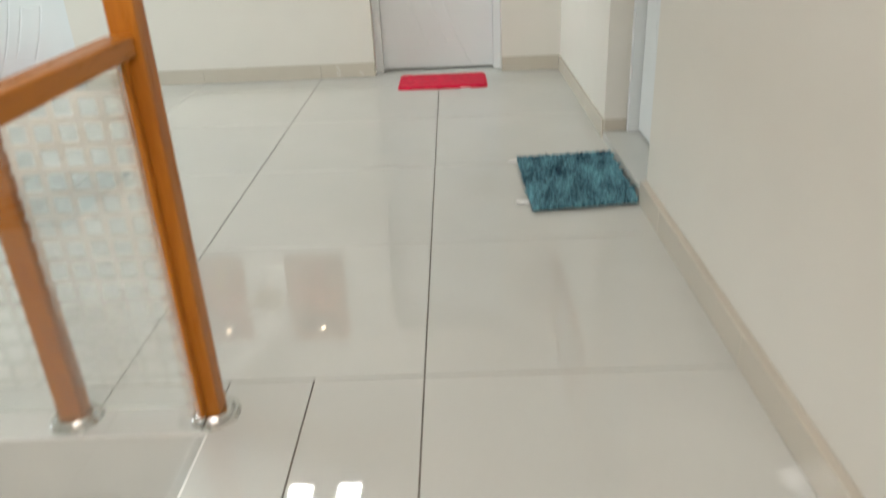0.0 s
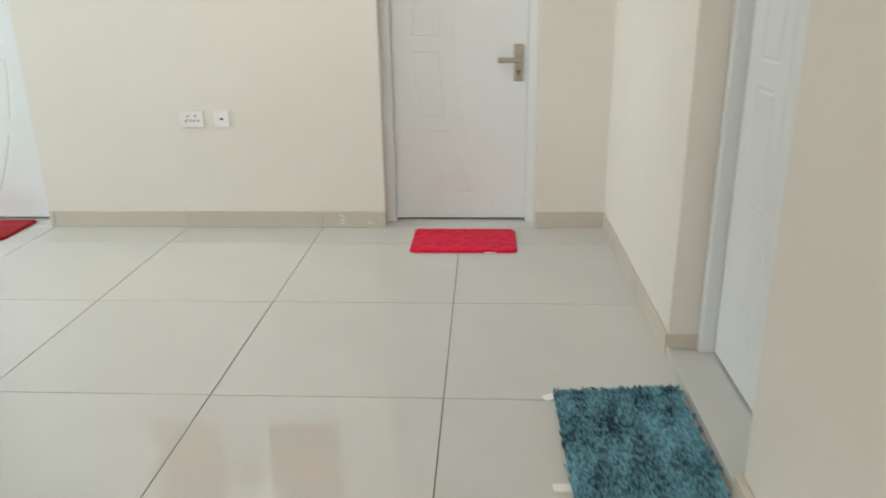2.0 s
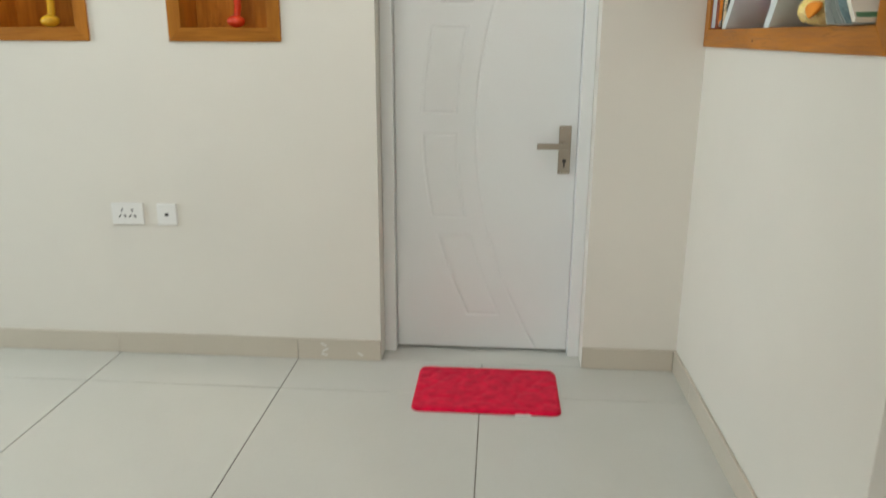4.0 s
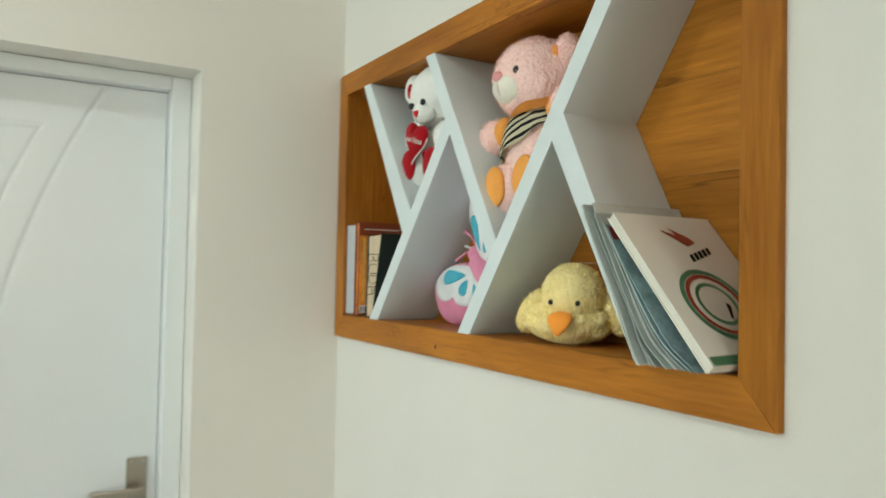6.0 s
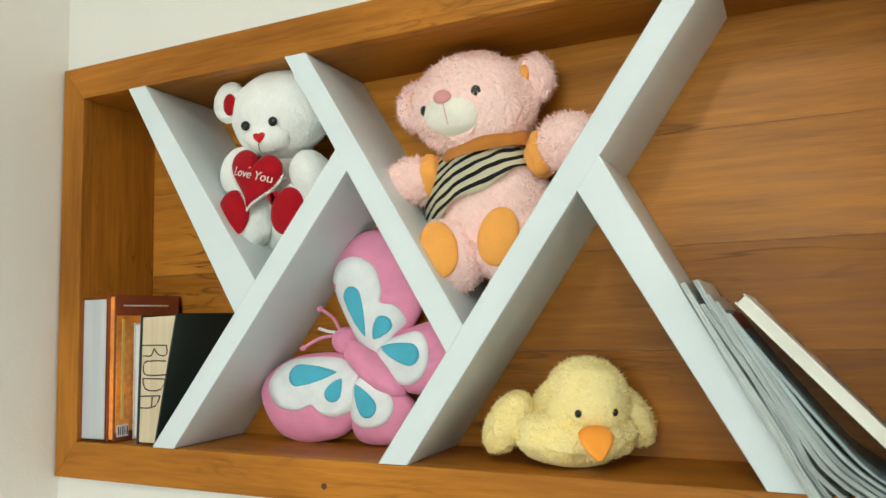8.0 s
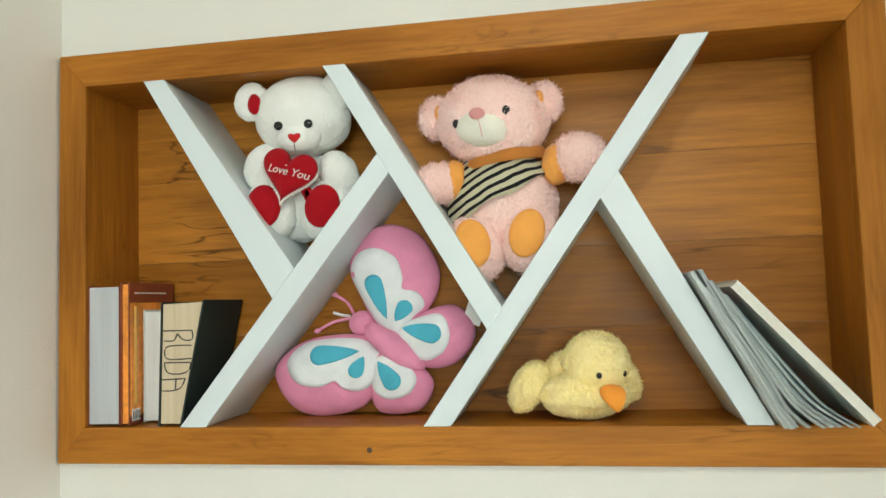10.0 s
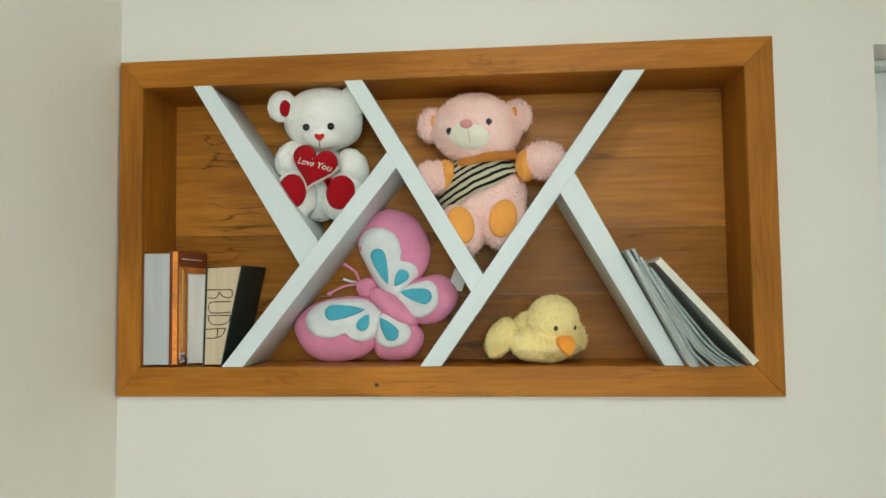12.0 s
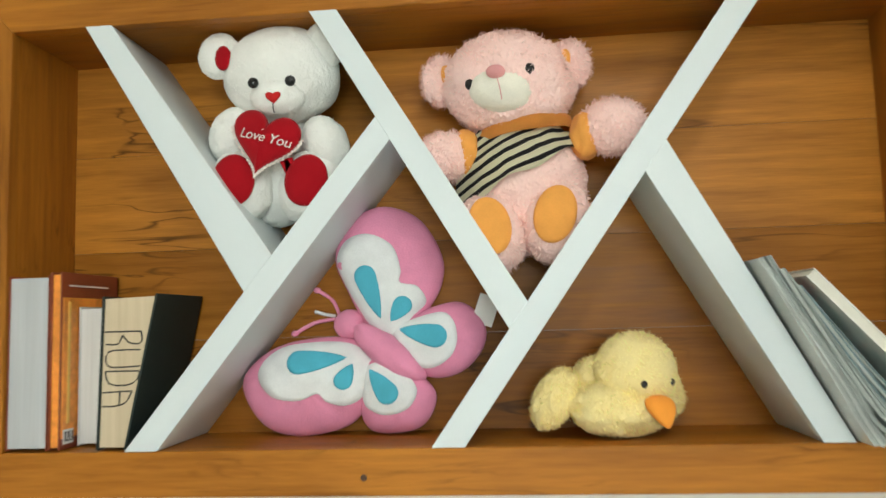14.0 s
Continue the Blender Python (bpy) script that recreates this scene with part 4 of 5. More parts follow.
# ---- duckling ----
def duck():
    t = thing("plush_duckling", (1.15, 4.355, 1.3845), "fluffy yellow plush duckling with an orange beak", "soft toy", "toys on the shelf")
    rnd = random.Random(31)
    f = Vector((-0.87, -0.49, 0)).normalized()
    s = Vector((f.y, -f.x, 0))
    yaw = Matrix.Rotation(math.atan2(f.y, f.x), 4, "Z")
    head = Vector((1.145, 4.337, 1.471))
    def ball(name, c, r, n, mat=YELLOW_PLUSH, lab="", parent=t, length=0.0072, turn=yaw, lump=0.10):
        return furry(name, c, r, mat, YELLOW_PILE, parent, lab, turn, lump, c[1] * 5, int(n * 0.55), length, 0.0009, 0.12, rnd)
    ball("body", Vector((1.152, 4.354, 1.4245)), (0.060, 0.080, 0.0390), 4600)
    ball("back", Vector((1.182, 4.383, 1.448)), (0.044, 0.040, 0.044), 2600)
    h = ball("head", head, (0.052, 0.055, 0.054), 4600, lump=0.05)
    for c, tilt in (((1.146, 4.446, 1.437), 0.6), ((1.202, 4.295, 1.444), -0.6)):
        ball("wing", Vector(c), (0.031, 0.027, 0.046), 2300, turn=yaw @ Matrix.Rotation(-tilt, 4, "X"))
    for k in (1, -1):
        e = head + f * (0.0475 if k > 0 else 0.0445) + s * 0.0235 * k + Vector((0, 0, -0.013))
        ball("eye", e, (0.0044, 0.0044, 0.0050), 0, BEAD, "black bead eye", h, lump=0.0)
    b = head + f * 0.054 + s * 0.004 + Vector((0, 0, -0.049))
    tip = yaw @ Matrix.Rotation(1.0, 4, "Y")
    bm = bmesh.new()
    for v in bmesh.ops.create_icosphere(bm, subdivisions=3, radius=1.0)["verts"]:
        a = v.co.copy()
        v.co = b + tip.to_3x3() @ Vector((a.x * 0.0235, a.y * 0.0200 * (1 - 0.5 * a.x), a.z * 0.010 * (1 - 0.35 * a.x) + 0.005 * a.y * a.y))
    part("beak", bm, BEAK, h, "orange felt beak", True)
    q = Vector((1.178, 4.312, 1.482))
    for a in (-0.6, 0.6):
        part("bow", blob(bmesh.new(), q + Vector((-0.004, 0.008 * a, 0.004)), (0.003, 0.008, 0.005), Matrix.Rotation(a, 4, "X"), 0.1, 2), plush("purple_ribbon", (0.22, 0.05, 0.24)), t, "purple ribbon bow", True)


duck()


# ---- books ----
PAPER = wood("page_edges", (0.44, 0.455, 0.46), (0.58, 0.60, 0.605), "Z", rough=0.8, stretch=60, size=3, streaks=0.0, plank=0.03)
OLD_PAPER = wood("browned_page_edges", (0.54, 0.43, 0.28), (0.70, 0.58, 0.40), "Z", rough=0.85, stretch=60, size=3, streaks=0.0, plank=0.03)
WHITE_PAPER = wood("torn_white_pages", (0.66, 0.64, 0.59), (0.84, 0.82, 0.78), "Z", rough=0.8, stretch=40, size=3, streaks=0.1, plank=0.03)
RED_COVER = material("red_brown_card", (0.26, 0.055, 0.022), 0.35, vary=0.2, scale=9)
ORANGE_COVER = material("orange_card", (0.95, 0.34, 0.05), 0.35, vary=0.4, scale=14)
GREEN_COVER = material("dark_green_cloth", (0.012, 0.022, 0.018), 0.7, vary=0.2, fine=400, bump=0.2)
INK = material("black_ink", (0.02, 0.018, 0.016), 0.6, bump=0.0)
YELLOW_COVER = material("amber_card", (0.75, 0.45, 0.10), 0.4, vary=0.2, scale=12)


def book(name, label, pages, cover, mat, left, right, front, back, thick=0.003):
    """A standing book: left and right edges are (y, z) pairs bottom to top, its page edges facing the room."""
    base = ((left[0][0] + right[0][0]) / 2, left[0][1])
    t = thing(name, (front + 0.06, base[0], base[1]), label, "book", "books on the shelf")
    (l0, l1), (r0, r1) = left, right
    q = 0.0035
    inner = [(l0[0] - thick, l0[1] + q), (r0[0] + thick, r0[1] + q), (r1[0] + thick, r1[1] - q), (l1[0] - thick, l1[1] - q)]
    part("page_block", prism_x(bmesh.new(), inner, front + 0.003, back - 0.004), mat, t)
    part("cover", soften(prism_x(bmesh.new(), [l0, (l0[0] - thick, l0[1]), (l1[0] - thick, l1[1]), l1], front, back), 0.0006, 1), cover, t)
    part("cover", soften(prism_x(bmesh.new(), [(r0[0] + thick, r0[1]), r0, r1, (r1[0] + thick, r1[1])], front, back), 0.0006, 1), cover, t)
    part("spine", soften(prism_x(bmesh.new(), [l0, r0, r1, l1], back - 0.0035, back), 0.0006, 1), cover, t)
    return t


SZ0 = 1.3845
book("book", "thick red-backed book with grey page edges facing out", PAPER, RED_COVER, PAPER, ((5.2075, SZ0), (5.2075, 1.628)), ((5.1475, SZ0), (5.1475, 1.628)), 1.086, 1.232, 0.0014)
b2 = book("book", "tall red-brown dictionary with an orange picture cover", PAPER, RED_COVER, ORANGE_COVER, ((5.1465, SZ0), (5.1465, 1.632)), ((5.1295, SZ0), (5.1295, 1.632)), 1.088, 1.236, 0.0025)
part("cover_picture", boxed(1.091, 1.226, 5.1278, 5.1294, 1.40, 1.596), ORANGE_COVER, b2, "orange cover picture")
part("cover_frame", boxed(1.101, 1.106, 5.1262, 5.1277, 1.42, 1.590), YELLOW_COVER, b2, "amber picture border")
part("barcode", boxed(1.093, 1.117, 5.1270, 5.1277, 1.392, 1.412), PLASTIC, b2, "small white barcode patch")
for k in range(5):
    part("barcode_line", boxed(1.0955 + 0.0045 * k, 1.0955 + 0.0045 * k + (0.0012 if k % 2 else 0.002), 5.1265, 5.1269, 1.395, 1.409), INK, b2)
part("cover_title", boxed(1.105, 1.205, 5.1276, 5.1294, 1.612, 1.6145), THREAD, b2, "small pale line of lettering")
book("book", "small worn book with torn white page edges", WHITE_PAPER, material("white_card", (0.72, 0.70, 0.66), 0.5, vary=0.15), WHITE_PAPER, ((5.1255, SZ0), (5.1255, 1.583)), ((5.0770, SZ0), (5.0740, 1.583)), 1.124, 1.23, 0.002)
b4 = book("book", "dark green clothbound book with inked browned page edges", OLD_PAPER, GREEN_COVER, OLD_PAPER, ((5.0750, SZ0), (5.0690, 1.595)), ((5.0320, SZ0), (4.9880, 1.597)), 1.086, 1.236, 0.0035)
bm = bmesh.new()
for stroke in (((0, 0), (37, 0)), ((37, 0), (38, 7), (34, 10), (25, 9), (18, 3)), ((18, 3), (13, 10), (1, 10)),
               ((36, 15), (10, 15), (2, 18), (2, 26), (10, 29), (36, 28)),
               ((1, 32), (35, 32)), ((35, 32), (34, 38), (25, 43), (8, 43), (2, 38), (1, 32)),
               ((-2, 49), (28, 48)), ((28, 48), (22, 57), (10, 60), (-2, 60)), ((16, 49), (15, 59))):
    path = [Vector((1.0888, 5.0655 - 0.001 * 1.42 * a, 1.5455 - 0.001 * 1.70 * b)) for a, b in stroke]
    tube(bm, bend(path, 10) if len(path) > 2 else path, 0.0011, 6)
part("inked_letters", bm, INK, b4, "large hand-inked capital letters")


# ---- magazines and a picture book leaning on the last divider ----
GLOSS = [material("magazine_paper", c, 0.28, vary=0.12, scale=25, bump=0.02) for c in ((0.60, 0.64, 0.61), (0.46, 0.51, 0.49), (0.52, 0.56, 0.53), (0.38, 0.44, 0.41))]
PHOTO = material("printed_photo_page", (0.30, 0.44, 0.47), 0.25, vary=0.5, scale=16, bump=0.0)
DEEP_RED = material("dark_red_masthead", (0.26, 0.012, 0.016), 0.3, vary=0.1)
rnd = random.Random(3)
MAGAZINES = [(4.0805, 4.1985, 1.612, 4.1160, 0.0052), (4.0740, 4.1920, 1.600, 4.1095, 0.0050), (4.0660, 4.1860, 1.615, 4.1035, 0.0050),
             (4.0500, 4.1795, 1.588, 4.0975, 0.0048), (4.0300, 4.1735, 1.598, 4.0915, 0.0050), (4.0180, 4.1670, 1.590, 4.0855, 0.0060),
             (4.0060, 4.1595, 1.580, 4.0785, 0.0050), (3.9920, 4.1530, 1.577, 4.0700, 0.0042), (3.9810, 4.1475, 1.570, 4.0590, 0.0030)]
for i, (yb, yt, zt, ym, th) in enumerate(MAGAZINES):
    f0, b0x = 1.038 + rnd.uniform(-0.005, 0.010), 1.236 - rnd.uniform(0, 0.012)
    line = bend([(0, yb, SZ0), (0, (yb + ym) / 2 + 0.006 * (i > 2), 1.4145), (0, ym, 1.452), (0, (ym + yt) / 2, (1.452 + zt) / 2 - 0.001), (0, yt, zt)], 14)
    mg = thing("magazine", (1.14, yb, SZ0), "glossy grey-green magazine sagging against the white divider", "magazine", "leaning magazines")
    leaf = lambda a, b: [(p.y - a, p.z + a * 0.2) for p in line] + [(p.y - b, p.z + b * 0.2) for p in reversed(line)]
    bm = bmesh.new()
    sheets = 4
    for j in range(sheets):
        prism_x(bm, leaf(th * (j + 0.08) / sheets, th * (j + 0.86) / sheets), f0 + 0.0008 + rnd.uniform(0, 0.0035), b0x)
    part("page_block", bm, GLOSS[(2, 0, 1, 2)[i % 4]], mg)
    part("cover", prism_x(bmesh.new(), leaf(th, th + 0.0007), f0, b0x + 0.001), PHOTO if i >= 6 else GLOSS[(3, 1, 0, 3)[i % 4]], mg)
    if i == 7:
        strip = line[-3:]
        part("masthead", prism_x(bmesh.new(), [(p.y - th - 0.0008, p.z + th * 0.2) for p in strip] + [(p.y - th - 0.0013, p.z + th * 0.2 + 0.0001) for p in reversed(strip)], f0 + 0.004, b0x - 0.02), DEEP_RED, mg, "dark red masthead strip")

CREAM_CARD = material("cream_gloss_card", (0.83, 0.82, 0.74), 0.3, vary=0.02, scale=8)
pb = thing("picture_book", (1.14, 3.96, SZ0), "cream picture book with a red bird and rings on its cover", "book")
lo, hi, th = Vector((3.9630, SZ0 + 0.0025)), Vector((4.1430, 1.589)), 0.014
d = (hi - lo).normalized()
nrm = Vector((-d.y, d.x)) if d.x < 0 else Vector((-d.y, d.x))
if nrm.y < 0:
    nrm = -nrm
X0, X1 = 1.040, 1.240
part("page_block", prism_x(bmesh.new(), [tuple(lo + nrm * 0.0015), tuple(lo + nrm * (th - 0.0015)), tuple(hi + nrm * (th - 0.0015) - d * 0.002), tuple(hi + nrm * 0.0015 - d * 0.002)], X0 + 0.002, X1), material("cream_page_edges", (0.78, 0.76, 0.66), 0.7), pb)
for e in (0, th - 0.0015):
    part("cover", prism_x(bmesh.new(), [tuple(lo + nrm * e), tuple(lo + nrm * (e + 0.0015)), tuple(hi + nrm * (e + 0.0015)), tuple(hi + nrm * e)], X0, X1 + 0.002), CREAM_CARD, pb)
length = (hi - lo).length
cov = lambda u, v, lift: Vector((X0 + u * (X1 - X0), *(hi - d * (v * length) + nrm * (th + lift))))
nn = Vector((0, nrm.x, nrm.y))
GREEN_INK = material("green_print", (0.16, 0.42, 0.24), 0.35)
RED_INK = material("red_print", (0.55, 0.10, 0.06), 0.35)
for k, (r0, r1, mt, nm) in enumerate(((0.062, 0.054, GREEN_INK, "green_ring"), (0.0525, 0.0455, RED_INK, "red_ring"), (0.037, 0.031, GREEN_INK, "green_ring"))):
    bm = bmesh.new()
    c = cov(0.45, 0.632, 0.0006)
    ax, ay = Vector((1, 0, 0)), Vector((0, d.x, d.y))
    ring = []
    for j in range(49):
        a = math.pi * 2 * j / 48 + 0.4
        p = ax * math.cos(a) + ay * math.sin(a)
        ring.append((bm.verts.new(c + p * r0), bm.verts.new(c + p * r1)))
    for (a0_, b0_), (a1_, b1_) in zip(ring, ring[1:]):
        bm.faces.new((a0_, a1_, b1_, b0_))
    bmesh.ops.solidify(bm, geom=bm.faces[:], thickness=0.0004)
    part(nm, bm, mt, pb)


def flat(name, pts, mt, lift=0.0006):
    bm = bmesh.new()
    bm.faces.new([bm.verts.new(cov(u, v, lift)) for u, v in pts])
    bmesh.ops.solidify(bm, geom=bm.faces[:], thickness=0.0004)
    part(name, bm, mt, pb)


flat("bird", [(0.36, 0.115), (0.50, 0.150), (0.46, 0.095), (0.62, 0.165), (0.66, 0.205), (0.55, 0.235), (0.46, 0.180)], RED_INK)
for k in range(5):
    flat("title_bar", [(0.50 + 0.055 * k, 0.300 - 0.014 * k), (0.54 + 0.055 * k, 0.290 - 0.014 * k), (0.535 + 0.055 * k, 0.340 - 0.014 * k), (0.495 + 0.055 * k, 0.350 - 0.014 * k)], INK)
flat("dial_needle", [(0.53, 0.625), (0.565, 0.645), (0.50, 0.735), (0.485, 0.725)], INK)
flat("green_band", [(0.02, 0.945), (0.99, 0.93), (0.99, 0.995), (0.02, 0.995)], GREEN_INK)


# ---- what stands in the small niches ----
RED_GLAZE = material("glossy_red_glaze", (0.62, 0.045, 0.012), 0.12, vary=0.05, bump=0.0, coat=0.4)
YELLOW_GLAZE = material("glossy_yellow_glaze", (0.80, 0.50, 0.03), 0.12, vary=0.05, bump=0.0, coat=0.4)
STRAW = material("dried_stem", (0.62, 0.52, 0.26), 0.7)
GOLD = material("gilded_resin", (0.55, 0.40, 0.14), 0.35, metal=0.6, vary=0.3, scale=40)


def vase(cx, glaze, label, petals):
    zb = SZ[0] + 0.0525
    yb = NORTH + 0.07
    t = thing("twisted_vase", (cx, yb, zb), label, "vase")
    bm = bmesh.new()
    blob(bm, (cx, yb, zb + 0.024), (0.036, 0.034, 0.0245), None, 0.02, 3)
    spine = [(cx + 0.020 * math.sin(6.4 * f) * (0.3 + f), yb + 0.008 * math.cos(6.4 * f), zb + 0.03 + 0.24 * f) for f in (i / 30 for i in range(31))]
    tube(bm, spine, 0.0135, 16, 1.15)
    for f in (0.42, 0.55, 0.68):
        p = spine[int(f * 30)]
        tube(bm, [(p[0] + 0.027 * math.cos(a), p[1] + 0.024 * math.sin(a), p[2] + 0.012 * math.cos(a + 0.6)) for a in (math.tau * j / 20 for j in range(15))], 0.0065, 8, 0.5)
    part("body", bm, glaze, t, "", True)
    top = spine[-1]
    rr = random.Random(int(cx * 100))
    for j in range(9):
        a = rr.uniform(0, math.tau)
        q = (top[0] - 0.03 + 0.062 * math.cos(a), min(top[1] + 0.05 * math.sin(a), NORTH + 0.14), top[2] + rr.uniform(0.10, 0.17))
        st = part("stem", tube(bmesh.new(), bend([top, (top[0] + (q[0] - top[0]) * 0.3, top[1], top[2] + 0.06), q], 8), 0.0022, 6), STRAW, t)
        bm = bmesh.new()
        for _ in range(9):
            o = Vector((rr.gauss(0, 1), rr.gauss(0, 1), rr.gauss(0, 1))).normalized()
            blob(bm, Vector(q) + o * 0.013, (0.010, 0.010, 0.009), None, 0.15, 2, rr.random())
        part("flower", bm, petals[j % len(petals)], st, "dyed artificial blossom", True)


BLOOM = [plush("pink_blossom", (0.72, 0.30, 0.42)), plush("violet_blossom", (0.26, 0.22, 0.62)), plush("rose_blossom", (0.62, 0.16, 0.30))]
vase(-0.722, RED_GLAZE, "glossy red twisted vase of artificial flowers in the niche", BLOOM)
vase(-1.490, YELLOW_GLAZE, "glossy yellow twisted vase of artificial flowers in the niche", BLOOM)
orn = thing("wall_ornament", (-1.130, NORTH, 1.594), "round gilded relief hung on the wall between two niches", "wall ornament")
bm = bmesh.new()
tube(bm, [(-1.130 + 0.098 * math.cos(a), NORTH - 0.012, 1.703 + 0.098 * math.sin(a)) for a in (math.tau * j / 64 for j in range(65))], 0.011, 12)
part("rim", bm, GOLD, orn, "", True)
bm = bmesh.new()
disc(bm, (-1.130, NORTH - 0.005, 1.703), (0, 1, 0), 0.096, 0.009, 48)
pl = part("plate", bm, GOLD, orn)
bm = bmesh.new()
rr = random.Random(8)
for j in range(60):
    a, r = rr.uniform(0, math.tau), 0.086 * math.sqrt(rr.random())
    blob(bm, (-1.130 + r * math.cos(a), NORTH - 0.011, 1.703 + r * math.sin(a)), (0.013 * rr.uniform(0.5, 1), 0.004, 0.005), Matrix.Rotation(a + 1.5, 4, "Y"), 0.1, 1)
part("relief", bm, material("dark_gilding", (0.20, 0.16, 0.07), 0.45, metal=0.5, vary=0.3, scale=50), pl, "dark leaf relief", True)


# ---- sockets ----
def socket(x0, x1, z0, z1, label, gangs):
    t = thing("wall_socket", ((x0 + x1) / 2, NORTH, z0), label, "socket", "sockets on the wall")
    part("plate", box(bmesh.new(), x0, x1, NORTH - 0.009, NORTH - 0.0003, z0, z1, 0.003), PLASTIC, t)
    if gangs == 2:
        for i in range(2):
            cx, cz = x0 + (x1 - x0) * (0.34 + 0.32 * i), (z0 + z1) / 2
            for dx, dz, a in ((0, 0.016, 0), (-0.011, -0.010, 0.5), (0.011, -0.010, -0.5)):
                bm = boxed(-0.0026, 0.0026, -0.001, 0.001, -0.0065, 0.0065)
                bmesh.ops.transform(bm, matrix=Matrix.Translation((cx + dx, NORTH - 0.0096, cz + dz)) @ Matrix.Rotation(a, 4, "Y"), verts=bm.verts[:])
                part("slot", bm, DARK, t)
    else:
        part("jack", box(bmesh.new(), (x0 + x1) / 2 - 0.008, (x0 + x1) / 2 + 0.008, NORTH - 0.0105, NORTH - 0.0088, (z0 + z1) / 2 - 0.006, (z0 + z1) / 2 + 0.006, 0.001), DARK, t)


socket(-1.287, -1.150, 0.586, 0.679, "white plastic twin power socket on the cream wall", 2)
socket(-1.091, -1.007, 0.585, 0.678, "white plastic single data socket on the cream wall", 1)


# ---- ceiling light ----
lt = thing("ceiling_light", (-0.58, 4.33, TOP - 0.06), "slim white ceiling light with two square panels", "ceiling light")
part("housing", box(bmesh.new(), -0.93, -0.33, 4.10, 4.34, TOP - 0.03, TOP + 0.002, 0.006), PLASTIC, lt)
for a in (-0.90, -0.55):
    part("panel", box(bmesh.new(), a, a + 0.155, 4.14, 4.30, TOP - 0.036, TOP - 0.0305, 0.002), glow("cool_panel", (0.96, 0.99, 0.95), 85.0), lt)


# ---- mats ----
def island_tones(name, dark, light, rough=0.85):
    m = bpy.data.materials.new(name)
    m.use_nodes = True
    n, l = m.node_tree.nodes, m.node_tree.links
    b = n["Principled BSDF"]
    b.inputs["Roughness"].default_value = rough
    b.inputs["Sheen Weight"].default_value = 0.05
    geo, co, nz, add, ramp = n.new("ShaderNodeNewGeometry"), n.new("ShaderNodeTexCoord"), n.new("ShaderNodeTexNoise"), n.new("ShaderNodeMath"), n.new("ShaderNodeValToRGB")
    nz.inputs["Scale"].default_value, nz.inputs["Detail"].default_value = 7, 4
    mp = n.new("ShaderNodeMapping")
    mp.vector_type = "TEXTURE"
    mp.inputs["Rotation"].default_value, mp.inputs["Scale"].default_value = (0, 0, 1.35), (1.6, 0.5, 1)
    l.new(co.outputs["Object"], mp.inputs["Vector"])
    l.new(mp.outputs[0], nz.inputs["Vector"])
    add.operation = "MULTIPLY_ADD"
    add.inputs[1].default_value = 0.34
    l.new(geo.outputs["Random Per Island"], add.inputs[0]), l.new(nz.outputs["Fac"], add.inputs[2])
    ramp.color_ramp.elements[0].position, ramp.color_ramp.elements[1].position = 0.46, 0.96
    ramp.color_ramp.elements[0].color, ramp.color_ramp.elements[1].color = (*dark, 1), (*light, 1)
    l.new(add.outputs[0], ramp.inputs[0])
    l.new(ramp.outputs[0], b.inputs["Base Color"])
    return m


